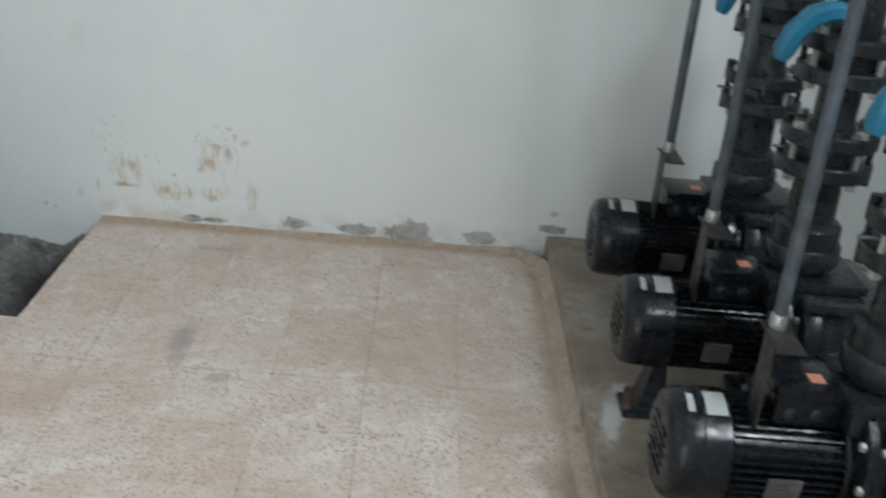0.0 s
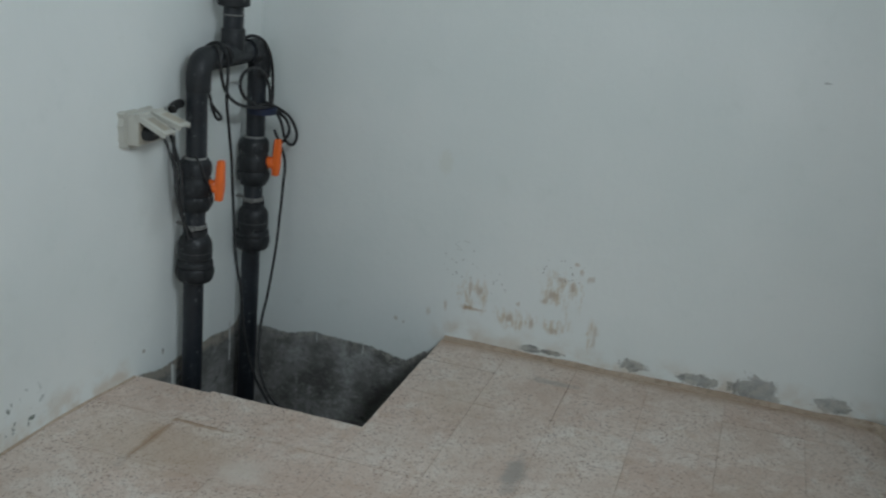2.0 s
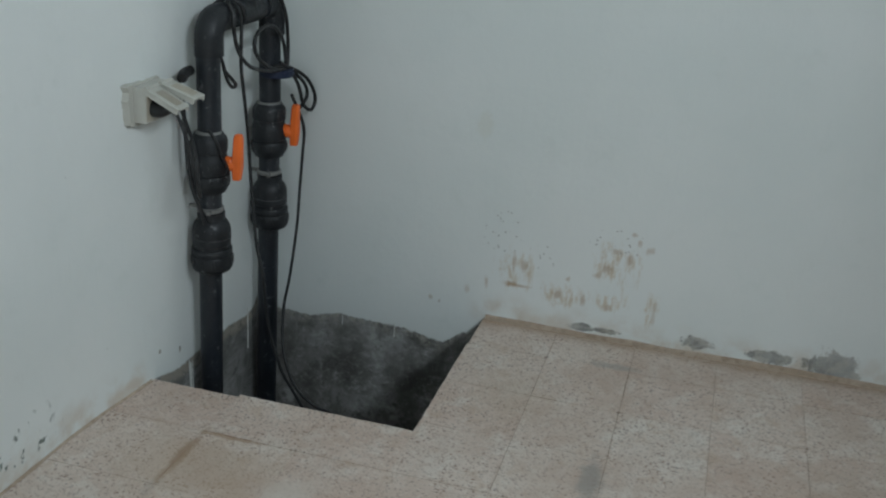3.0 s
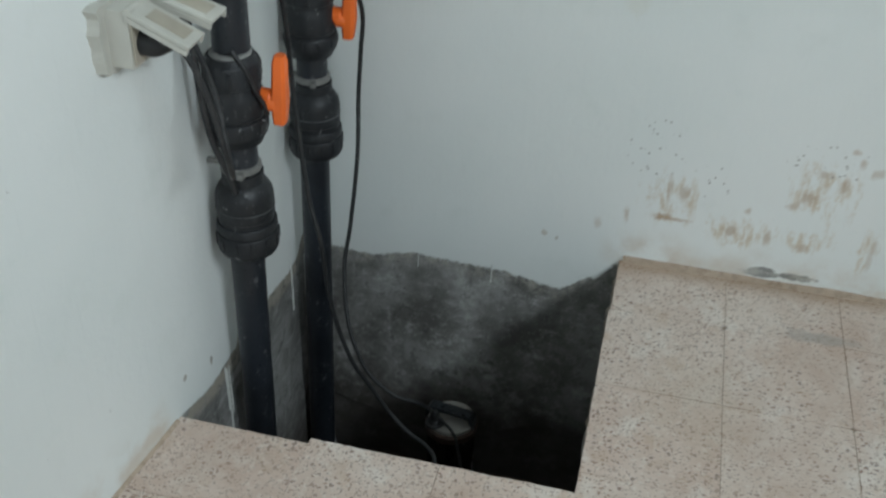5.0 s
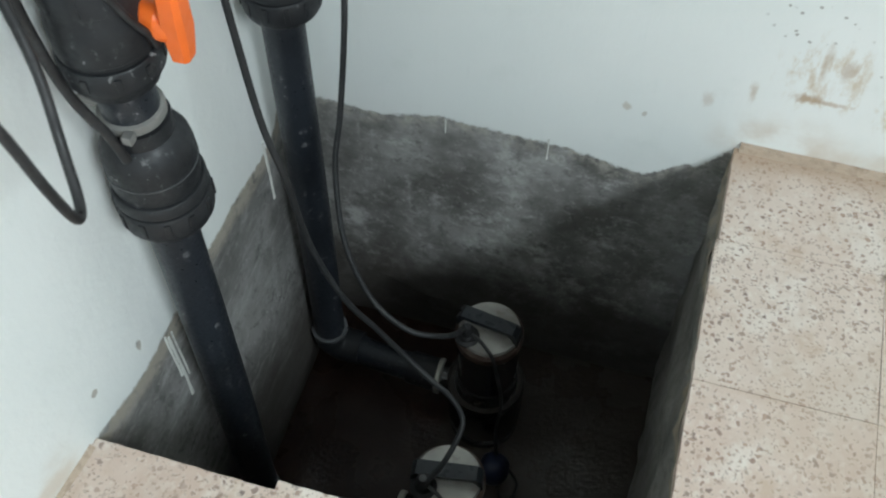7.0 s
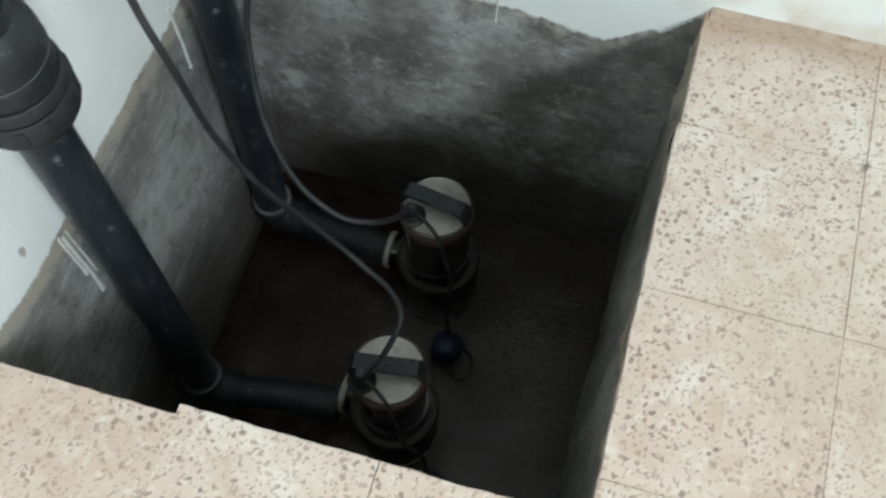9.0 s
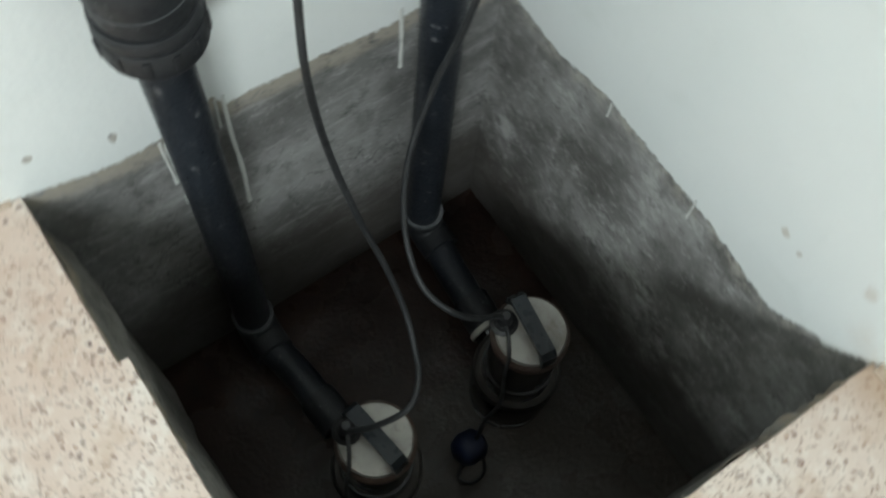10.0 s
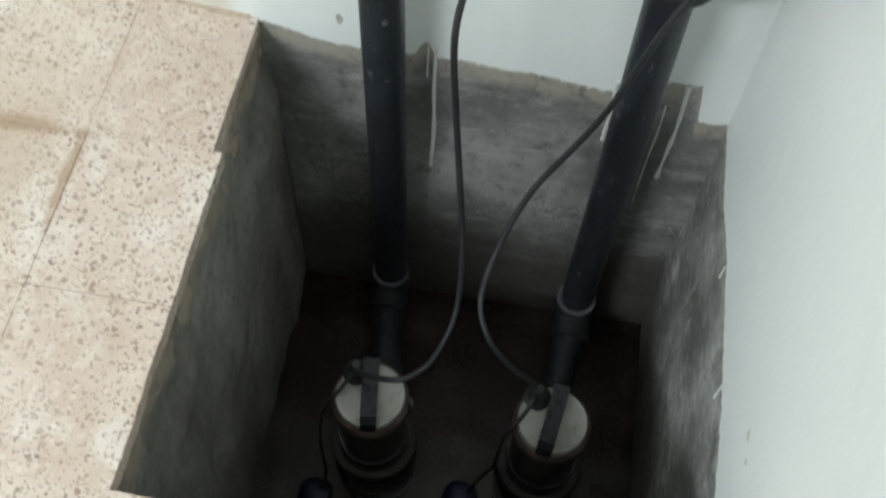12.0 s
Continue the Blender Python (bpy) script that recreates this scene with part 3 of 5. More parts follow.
def rough_panel(u0, u1, v0, v1, du, place, amount, seed):
    """A grid panel whose points are pushed out unevenly; place(u, v, out) gives a point."""
    bm = bmesh.new()
    nu, nv = max(2, round((u1 - u0) / du)), max(2, round((v1 - v0) / du))
    grid = []
    for i in range(nu + 1):
        row = []
        for j in range(nv + 1):
            u, v = u0 + (u1 - u0) * i / nu, v0 + (v1 - v0) * j / nv
            out = amount * (noise.noise(Vector((u * 7, v * 7, seed))) + 0.5 * noise.noise(Vector((u * 21, v * 21, seed + 3))))
            row.append(bm.verts.new(place(u, v, out)))
        grid.append(row)
    for i in range(nu):
        for j in range(nv):
            bm.faces.new((grid[i][j], grid[i + 1][j], grid[i + 1][j + 1], grid[i][j + 1]))
    return bm


def lump(u, v, seed):
    """Mortar squeezed out from under the tile bed."""
    top = min(1.0, max(0.0, (v + 0.15) / 0.08)) * min(1.0, max(0.0, (-0.024 - v) / 0.025))
    return 0.014 * top * max(0.0, 0.8 * noise.noise(Vector((u * 14, v * 24, seed))) + 0.6 * noise.noise(Vector((u * 43, v * 52, seed))) + 0.3 * noise.noise(Vector((u * 90, v * 90, seed))))


# ---- structure ----
PIT_X, PIT_Y, PIT_Z = 0.75, -0.74, -0.80

bm = bmesh.new()
inner = [(0.0, 0.0), (0.0, -0.60)] + [(-0.042 * (1 - math.cos(math.pi * k / 12)) / 2, -0.60 - 0.55 * k / 12) for k in range(1, 13)] + [(-0.05, -1.6), (-0.06, FRONT - 0.2)]
outer = [(-0.3, FRONT - 0.2), (-0.3, 0.0)]
low, high = ([bm.verts.new((x, y, z)) for x, y in inner + outer] for z in (-1.0, TOP))
for k in range(len(low)):
    bm.faces.new((low[k], low[(k + 1) % len(low)], high[(k + 1) % len(low)], high[k]))
bm.faces.new(low[::-1]), bm.faces.new(high)
bmesh.ops.recalc_face_normals(bm, faces=bm.faces)
structure("wall_left", bm, M_LEFT, "pale green-white painted plaster wall, mouldy low down", "wall", True)

bm = bmesh.new()
box(bm, (-0.3, 0.0, -1.0), (RIGHT + 0.3, 0.3, TOP))
structure("wall_back", bm, M_BACK, "pale painted plaster wall with rusty stains and peeling base", "wall")

bm = bmesh.new()
for lo, hi in (((RIGHT, FRONT, -0.3), (RIGHT + 0.25, 0.0, WIN[2])), ((RIGHT, FRONT, WIN[3]), (RIGHT + 0.25, 0.0, TOP)), ((RIGHT, FRONT, WIN[2]), (RIGHT + 0.25, WIN[0], WIN[3])), ((RIGHT, WIN[1], WIN[2]), (RIGHT + 0.25, 0.0, WIN[3]))):
    box(bm, lo, hi)
structure("wall_right", bm, M_PLAIN_WALL, "unseen grey wall with a high window, closing the room", "wall")

bm = bmesh.new()
for lo, hi in (((-0.06, FRONT - 0.2, -0.3), (DOOR[0], FRONT, TOP)), ((DOOR[1], FRONT - 0.2, -0.3), (RIGHT + 0.25, FRONT, TOP)), ((DOOR[0], FRONT - 0.2, DOOR[3]), (DOOR[1], FRONT, TOP))):
    box(bm, lo, hi)
structure("wall_front", bm, M_PLAIN_WALL, "unseen grey wall with an assumed open doorway", "wall")

bm = bmesh.new()
box(bm, (-0.3, FRONT - 0.2, TOP), (RIGHT + 0.25, 0.3, TOP + 0.2))
structure("ceiling", bm, M_CEILING, "unseen grey ceiling, added to close the room", "ceiling")

bm = bmesh.new()
box(bm, (-0.2, FRONT - 0.2, -1.0), (RIGHT + 0.25, PIT_Y - 0.016, -0.0018))
box(bm, (PIT_X + 0.014, PIT_Y - 0.016, -1.0), (RIGHT + 0.25, 0.0, -0.0018))
FLOOR = structure("floor", bm, M_SCREED, "worn beige terrazzo tile floor with sandy dirt", "floor")

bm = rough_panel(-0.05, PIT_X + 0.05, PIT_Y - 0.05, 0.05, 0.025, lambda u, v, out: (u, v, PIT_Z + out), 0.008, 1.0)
structure("pit_floor", bm, M_PITFLOOR, "damp dark brown floor of the sump pit, greyer to one side", "pit floor", True)
bm = rough_panel(PIT_Y - 0.012, 0.0, PIT_Z - 0.02, -0.02, 0.009, lambda u, v, out: (PIT_X + 0.003 + out - lump(u, v, 4.0) * (1.7 if -0.21 < u < -0.03 else 1.0) - 0.018 * max(0.0, -0.45 - v), u, v), 0.011, 5.0)
structure("pit_wall_right", bm, M_PITSIDE, "rough grey cement side of the sump pit", "pit wall", True)
bm = rough_panel(-0.01, PIT_X + 0.012, PIT_Z - 0.02, -0.02, 0.009, lambda u, v, out: (u, PIT_Y - 0.004 - out + lump(u, v, 8.0) - 0.012 * min(1.0, max(0.0, (0.26 - u) / 0.02)) * min(1.0, max(0.0, (v + 0.2) / 0.15)), v), 0.011, 9.0)
structure("pit_wall_front", bm, M_PITSIDE, "rough grey cement side of the sump pit", "pit wall", True)

# the coat of cement on the back and left pit walls ends in a ragged step above the floor


def coat(u0, u1, foot, place, seed):
    bm = bmesh.new()
    nu, nv = round((u1 - u0) / 0.012), 16
    grid = []
    for i in range(nu + 1):
        u = u0 + (u1 - u0) * i / nu
        z0 = foot(u) + 0.022 * noise.noise(Vector((u * 11, seed, 0))) + 0.008 * noise.noise(Vector((u * 45, seed, 3)))
        row = [bm.verts.new(place(u, z0, -0.002))]
        for j in range(nv + 1):
            z = z0 + (-0.2 - z0) * (j / nv) ** 1.5
            row.append(bm.verts.new(place(u, z, 0.011 * (1 - j / nv) ** 0.8 + 0.0012 * noise.noise(Vector((u * 26, z * 26, seed))) - 0.002 * (j / nv))))
        grid.append(row)
    for a, b in zip(grid, grid[1:]):
        for j in range(nv + 1):
            bm.faces.new((a[j], b[j], b[j + 1], a[j + 1]))
    bmesh.ops.recalc_face_normals(bm, faces=bm.faces)
    return bm


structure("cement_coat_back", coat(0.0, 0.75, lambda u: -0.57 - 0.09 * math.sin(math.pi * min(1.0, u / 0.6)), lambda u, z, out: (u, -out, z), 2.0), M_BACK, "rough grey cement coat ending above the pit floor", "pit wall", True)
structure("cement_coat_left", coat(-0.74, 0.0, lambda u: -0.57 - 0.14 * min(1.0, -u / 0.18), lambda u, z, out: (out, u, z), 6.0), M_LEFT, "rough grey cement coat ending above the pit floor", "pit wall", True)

# plinth for the booster pumps, and the sandy fillet at its foot
PL_X, PL_Z = 2.312, 0.08
bm = bmesh.new()
box(bm, (PL_X, -3.6, -0.03), (RIGHT, 0.0, PL_Z), 0.012)
structure("plinth", bm, M_PLINTH, "low grey concrete pump plinth with pale patches", "plinth", True)
bm = bmesh.new()
wob = lambda v: 0.006 * noise.noise(Vector((v * 5, 1.7, 0)))
run = [(0.76 + 0.04 * k, -0.004) for k in range(33)] + [(2.10, -0.010), (2.17, -0.021), (2.225, -0.045), (2.26, -0.085), (2.282, -0.14)] + [(2.298, -0.2 - 0.1 * k) for k in range(34)]
rows = []
for k, (x, y) in enumerate(run):
    ax, ay = run[min(k + 1, len(run) - 1)][0] - run[max(k - 1, 0)][0], run[min(k + 1, len(run) - 1)][1] - run[max(k - 1, 0)][1]
    d = math.hypot(ax, ay)
    nx, ny = -ay / d, ax / d
    r = 0.005 + 0.6 * wob(x - y) + (0.018 if k > 35 else 0.0)
    h = 0.024 + 1.2 * wob(2 * (x - y)) + (0.014 if k > 36 else 0.0)
    rows.append([bm.verts.new((x - nx * r, y - ny * r, 0.0)), bm.verts.new((x - nx * r * 0.3, y - ny * r * 0.3, h * 0.55)), bm.verts.new((x + nx * 0.025, y + ny * 0.025, h))])
for a, b in zip(rows, rows[1:]):
    bm.faces.new((a[0], b[0], b[1], a[1])), bm.faces.new((a[1], b[1], b[2], a[2]))
structure("mortar_fillet", bm, M_MORTAR, "sandy brown mortar fillet along wall and plinth", "trim", True)

bm = bmesh.new()
rows = []
for k in range(60):
    y = -0.765 - 0.04 * k
    base = -0.042 * (1 - math.cos(math.pi * min(1.0, max(0.0, (-0.60 - y) / 0.55)))) / 2 - 0.008 * min(1.0, max(0.0, (-1.15 - y) / 0.45))
    r, h = 0.007 + 0.8 * wob(2.3 * y), 0.007 + 0.5 * wob(3.1 * y)
    rows.append([bm.verts.new((base + r, y, 0.0004)), bm.verts.new((base + 0.45 * r, y, 0.5 * h)), bm.verts.new((base - 0.004, y, h))])
for a, b in zip(rows, rows[1:]):
    bm.faces.new((a[0], a[1], b[1], b[0])), bm.faces.new((a[1], a[2], b[2], b[1]))
structure("mortar_joint", bm, M_MORTAR, "sandy brown mortar joint along the left wall", "trim", True)

# window; the assumed doorway is only an opening
win = tagged(new("window_1"), "high grey-framed window letting in daylight", "window", kind="structure")
bm = bmesh.new()
ym = (WIN[0] + WIN[1]) / 2
for lo, hi in (((RIGHT + 0.16, WIN[0], WIN[2]), (RIGHT + 0.2, WIN[1], WIN[2] + 0.05)), ((RIGHT + 0.16, WIN[0], WIN[3] - 0.05), (RIGHT + 0.2, WIN[1], WIN[3])), ((RIGHT + 0.16, WIN[0], WIN[2] + 0.05), (RIGHT + 0.2, WIN[0] + 0.05, WIN[3] - 0.05)), ((RIGHT + 0.16, WIN[1] - 0.05, WIN[2] + 0.05), (RIGHT + 0.2, WIN[1], WIN[3] - 0.05)), ((RIGHT + 0.16, ym - 0.025, WIN[2] + 0.05), (RIGHT + 0.2, ym + 0.025, WIN[3] - 0.05))):
    box(bm, lo, hi, 0.004)
part("window_frame", bm, M_FRAME, win)

# ---- sump pipework on the left wall ----
PX, AY, BY, R = 0.062, -0.543, -0.160, 0.0325
work = thing("discharge_pipework", "dark grey plastic sump discharge pipes with two orange-handled valves", "pipework", (PX, AY, -0.665))


def wpart(name, bm, mat, parent=None, label=""):
    """A part given in world places, under the thing or a part of it."""
    root = parent or work
    off = Vector((0, 0, 0))
    o = root
    while o:
        off += o.location
        o = o.parent
    bmesh.ops.translate(bm, vec=-off, verts=bm.verts)
    return part(name, bm, mat, root, label)


def riser(y, lean):
    """One leg: pipe, union, ball valve, clamp and the bend into the pit."""
    x0, xt = PX - 0.014, PX + 0.003
    foot, y = y, y + 0.002
    top = 0.90
    wpart("pipe", tube(bmesh.new(), [(x0, foot, -0.655), (PX - 0.006, foot + 0.002, -0.2), (PX, y, 0.27)], R, 28, 3), M_PVC)
    wpart("pipe", turned([(R, 0.38), (R, 0.53)], 28, at(xt, y, 0)), M_PVC)
    wpart("pipe", turned([(R, 0.64), (R, top)], 28, at(xt, y + 0.006, 0)), M_PVC)
    u = wpart("union", turned([(0.0400, 0.250), (0.0478, 0.2505), (0.0530, 0.254), (0.0573, 0.262), (0.0584, 0.268), (0.0584, 0.296), (0.0568, 0.2985), (0.0544, 0.299), (0.0544, 0.302), (0.0571, 0.3025), (0.0571, 0.317), (0.0549, 0.320), (0.0516, 0.3205), (0.0516, 0.330), (0.0537, 0.332), (0.0540, 0.370), (0.0520, 0.383), (0.0468, 0.393), (0.0420, 0.400), (0.0385, 0.403), (0.0385, 0.424)], 36, at(xt + 0.002, y, 0.016)), M_PVC_WORN)
    for k in range(12):
        lug = bmesh.new()
        box(lug, (0.0560, -0.004, 0.270), (0.0602, 0.004, 0.294), 0.0012, at(xt + 0.002, y, 0.016, Matrix.Rotation(2 * math.pi * k / 12, 4, "Z")))
        wpart("lug", lug, M_PVC_WORN, u)
    wpart("mould_line", turned([(0.0530, 0.350), (0.0548, 0.3508), (0.0548, 0.3522), (0.0530, 0.353)], 36, at(xt + 0.002, y, 0.016)), M_SCUFF, u, "pale scuffed mould line")
    c = wpart("pipe_clamp", turned([(R + 0.003, 0.430), (R + 0.005, 0.4315), (R + 0.005, 0.4425), (R + 0.003, 0.444)], 28, at(xt, y, 0.012)), M_CLAMP, None, "galvanised steel clamp")
    bm = bmesh.new()
    box(bm, (0.0, y - 0.005, 0.444), (xt - R, y + 0.005, 0.454), 0.002)
    wpart("clamp_stem", bm, M_CLAMP, c)
    bm = bmesh.new()
    box(bm, (xt + 0.010, y - R - 0.014, 0.443), (xt + 0.022, y - R - 0.001, 0.455), 0.002)
    wpart("clamp_lug", bm, M_CLAMP, c)
    v = wpart("ball_valve", turned([(0.0380, 0.500), (0.0440, 0.502), (0.0482, 0.512), (0.0540, 0.521), (0.0549, 0.526), (0.0549, 0.548), (0.0530, 0.5505), (0.0501, 0.551), (0.0501, 0.556), (0.0520, 0.558), (0.0525, 0.588), (0.0506, 0.600), (0.0478, 0.606), (0.0478, 0.616), (0.0501, 0.618), (0.0501, 0.652), (0.0468, 0.659), (0.0420, 0.663), (0.0400, 0.668)], 36, at(xt, y, 0)), M_PVC_WORN)
    for k in range(20):
        lug = bmesh.new()
        r, z0, z1 = ((0.0478, 0.622, 0.648), (0.0530, 0.529, 0.545))[k % 2]
        box(lug, (r, -0.0035, z0), (r + 0.0036, 0.0035, z1), 0.001, at(xt, y, 0, Matrix.Rotation(2 * math.pi * k / 20, 4, "Z")))
        wpart("lug", lug, M_PVC_WORN, v)
    wpart("glue_ring", turned([(R + 0.001, 0.664), (R + 0.005, 0.667), (R + 0.003, 0.671), (R + 0.001, 0.673)], 28, at(xt, y, 0)), M_GLUE, None, "pale dried glue ring")
    y += 0.008
    bm = turned([(0.017, 0.0), (0.017, 0.030), (0.013, 0.035), (0.013, 0.046)], 18, at(xt + 0.035, y, 0.588, ALONG_X))
    wpart("stem", bm, M_ORANGE if lean else M_PVC_WORN, v)
    # lever: a tapered slab with a hub, its long arm upright
    bm = bmesh.new()
    spine = [(-0.040, 0.0105, 0.011), (-0.022, 0.0125, 0.013), (0.0, 0.014, 0.016), (0.04, 0.0125, 0.0145), (0.078, 0.0115, 0.013), (0.088, 0.009, 0.010)]
    rings = []
    for z, hx, hy in spine:
        lx = xt + 0.081 + lean * z
        ring = [(hx, hy * 0.6), (hx * 0.6, hy), (-hx * 0.6, hy), (-hx, hy * 0.6), (-hx, -hy * 0.6), (-hx * 0.6, -hy), (hx * 0.6, -hy), (hx, -hy * 0.6)]
        rings.append([bm.verts.new((lx + p, y + q, 0.582 + z)) for p, q in ring])
    for a, b in zip(rings, rings[1:]):
        for k in range(8):
            bm.faces.new((a[k], a[(k + 1) % 8], b[(k + 1) % 8], b[k]))
    bm.faces.new(rings[0][::-1]), bm.faces.new(rings[-1])
    lathe(bm, [(0.018, 0.0), (0.018, 0.018), (0.014, 0.024)], 18, at(xt + 0.056, y, 0.582, ALONG_X))
    wpart("handle", bm, M_ORANGE, v, "bright orange plastic lever")
    # socket at the foot, elbow and pipe to the pump
    wpart("socket_rim", turned([(R + 0.001, -0.640), (R + 0.0065, -0.640), (R + 0.0065, -0.648), (R + 0.001, -0.652)], 28, at(x0, foot, 0)), M_SCUFF, None, "scuffed socket rim")
    wpart("elbow", tube(bmesh.new(), [(x0, foot, -0.646), *bend((x0, foot, -0.70), (0, 0, -1), (1, 0, 0), 0.040), (x0 + 0.07, foot, -0.70)], 0.0375, 24, 0), M_PVC_WORN)


riser(AY, 0.05)
riser(BY, 0.05)
for y, yb in ((AY, -0.517), (BY, -0.180)):
    wpart("pipe", tube(bmesh.new(), [(PX + 0.04, y, -0.70), (0.17, (y + yb) / 2, -0.70), (0.30, yb, -0.695)], 0.0305, 24, 3), M_PVC)
    wpart("coupling", tube(bmesh.new(), [(0.235, y + (yb - y) * 0.75, -0.697), (0.305, yb, -0.695)], 0.036, 24, 0), M_PVC_WORN)
# top bridge with its tee
XT, ZT = PX + 0.006, 0.968
for y, way in ((AY + 0.010, 1), (BY + 0.016, -1)):
    wpart("elbow", tube(bmesh.new(), [(XT, y, 0.875), (XT, y, 0.905), *bend((XT, y, ZT), (0, 0, 1), (0, way, 0), 0.045), (XT, y + way * 0.085, ZT)], 0.0385, 28, 0), M_PVC_WORN)
wpart("pipe", tube(bmesh.new(), [(XT, AY + 0.06, ZT), (XT, BY - 0.06, ZT)], R, 28, 0), M_PVC)
TY = -0.325
bm = tube(bmesh.new(), [(XT, TY - 0.065, ZT), (XT, TY + 0.065, ZT)], 0.0385, 28, 0)
lathe(bm, [(0.0375, ZT + 0.01), (0.0385, ZT + 0.075), (0.0365, ZT + 0.08)], 28, at(XT, TY, 0))
wpart("tee", bm, M_PVC_WORN)
wpart("pipe", turned([(R, 1.03), (R, 1.14)], 28, at(XT, TY, 0)), M_PVC)
wpart("glue_ring", turned([(R + 0.001, 1.088), (R + 0.003, 1.09), (R + 0.001, 1.093)], 28, at(XT, TY, 0)), M_GLUE)
wpart("union", turned([(0.046, 1.118), (0.052, 1.122), (0.052, 1.142), (0.047, 1.146), (0.047, 1.152), (0.056, 1.155), (0.056, 1.170)], 32, at(XT, TY, 0)), M_PVC_WORN)
wpart("valve_body", turned([(0.050, 1.172), (0.055, 1.175), (0.055, 1.235), (0.045, 1.245), (0.045, 1.30)], 32, at(XT, TY, 0)), M_BLUE, None, "sky-blue plastic valve")
wpart("pipe", turned([(R, 1.30), (R, TOP + 0.02)], 28, at(XT, TY, 0)), M_PVC)


# ---- cables ----
def cable(label, pts, r=0.0055, mat=None, cat="cable"):
    bm = tube(bmesh.new(), pts, r, 10, 6)
    return tagged(link("power_cable", bm, mat or M_CABLE), label, cat)


cable("grey-black rubber pump cable hanging from the bridge pipe into the pit", [(0.085, -0.43, 1.009), (0.112, -0.445, 0.985), (0.113, -0.434, 0.943), (0.112, -0.437, 0.84), (0.112, -0.420, 0.748), (0.112, -0.400, 0.643), (0.112, -0.385, 0.511), (0.14, -0.41, 0.32), (0.168, -0.424, 0.218), (0.18, -0.414, 0.061), (0.213, -0.396, -0.097), (0.257, -0.384, -0.188), (0.307, -0.382, -0.265), (0.354, -0.396, -0.297), (0.395, -0.416, -0.303), (0.425, -0.455, -0.305), (0.41, -0.51, -0.345), (0.385, -0.54, -0.385)], 0.0049, M_CABLE_DUSTY)
cable("grey-black rubber pump cable hanging beside the pipe into the pit", [(0.135, -0.15, 0.70), (0.165, -0.125, 0.60), (0.16, -0.12, 0.50), (0.155, -0.125, 0.40), (0.165, -0.17, 0.28), (0.157, -0.205, 0.121), (0.150, -0.235, 0.02), (0.177, -0.294, -0.093), (0.229, -0.331, -0.185), (0.296, -0.346, -0.233), (0.347, -0.326, -0.263), (0.366, -0.284, -0.315), (0.368, -0.245, -0.36), (0.370, -0.234, -0.385)], 0.0049, M_CABLE_DUSTY)
cable("black rubber cable hung from the bridge and tied to the pipe", [(0.085, -0.46, 1.009), (0.112, -0.480, 0.985), (0.115, -0.484, 0.950), (0.115, -0.460, 0.883), (0.115, -0.395, 0.829), (0.118, -0.300, 0.798), (0.118, -0.220, 0.785), (0.117, -0.150, 0.775)])
cable("black rubber cable coiled beside the orange valve handle", [(0.10, -0.205, 0.79), (0.118, -0.155, 0.785), (0.135, -0.11, 0.765), (0.155, -0.075, 0.735), (0.165, -0.045, 0.69), (0.165, -0.038, 0.655), (0.16, -0.06, 0.635), (0.15, -0.095, 0.66), (0.145, -0.118, 0.72), (0.13, -0.14, 0.765), (0.11, -0.175, 0.80)])
cable("black rubber cable hanging slack beside the pipe", [(0.105, -0.19, 0.755), (0.125, -0.135, 0.765), (0.14, -0.105, 0.745), (0.15, -0.078, 0.715), (0.152, -0.072, 0.68), (0.142, -0.10, 0.65), (0.132, -0.125, 0.645)])
cable("black rubber cable wound in a ring beside the upper pipe", [(0.110, -0.165, 0.775), (0.113, -0.230, 0.790), (0.115, -0.290, 0.813), (0.115, -0.338, 0.843), (0.115, -0.360, 0.880), (0.115, -0.335, 0.913), (0.114, -0.270, 0.922), (0.112, -0.200, 0.900), (0.112, -0.155, 0.850), (0.114, -0.145, 0.790)])
cable("black rubber cable laid over the bridge pipe and down its riser", [(0.113, -0.130, 0.775), (0.113, -0.128, 0.850), (0.115, -0.150, 0.940), (0.105, -0.190, 1.002), (0.068, -0.215, 1.015), (0.035, -0.225, 0.985), (0.026, -0.23, 0.93)])
cable("black rubber cable hung over the bridge pipe near the elbow", [(0.112, -0.41, 0.955), (0.105, -0.425, 1.0), (0.068, -0.435, 1.013), (0.03, -0.44, 0.985), (0.022, -0.445, 0.92), (0.02, -0.45, 0.80), (0.02, -0.47, 0.70)])
cable("black plug cable hanging in a loop beside the socket", [(0.085, -0.795, 0.793), (0.115, -0.788, 0.775), (0.14, -0.782, 0.70), (0.153, -0.776, 0.62), (0.156, -0.765, 0.57), (0.146, -0.745, 0.563), (0.125, -0.715, 0.60), (0.10, -0.68, 0.655), (0.06, -0.645, 0.71), (0.025, -0.62, 0.76), (0.015, -0.60, 0.82)], 0.005)
cable("thin black cable running down beside the pipe to its clamp", [(0.02, -0.598, 0.80), (0.028, -0.602, 0.70), (0.034, -0.602, 0.60), (0.044, -0.598, 0.52), (0.062, -0.588, 0.455), (0.072, -0.586, 0.415)], 0.006)
cable("thin black cable lying over the face of the valve", [(0.082, -0.572, 0.685), (0.104, -0.574, 0.655), (0.117, -0.563, 0.61), (0.1245, -0.550, 0.58), (0.126, -0.545, 0.56)], 0.004)
cable("short black cable stub sticking out behind the pipe", [(0.03, -0.570, 0.838), (0.036, -0.600, 0.840), (0.042, -0.625, 0.838), (0.046, -0.640, 0.832)], 0.014)
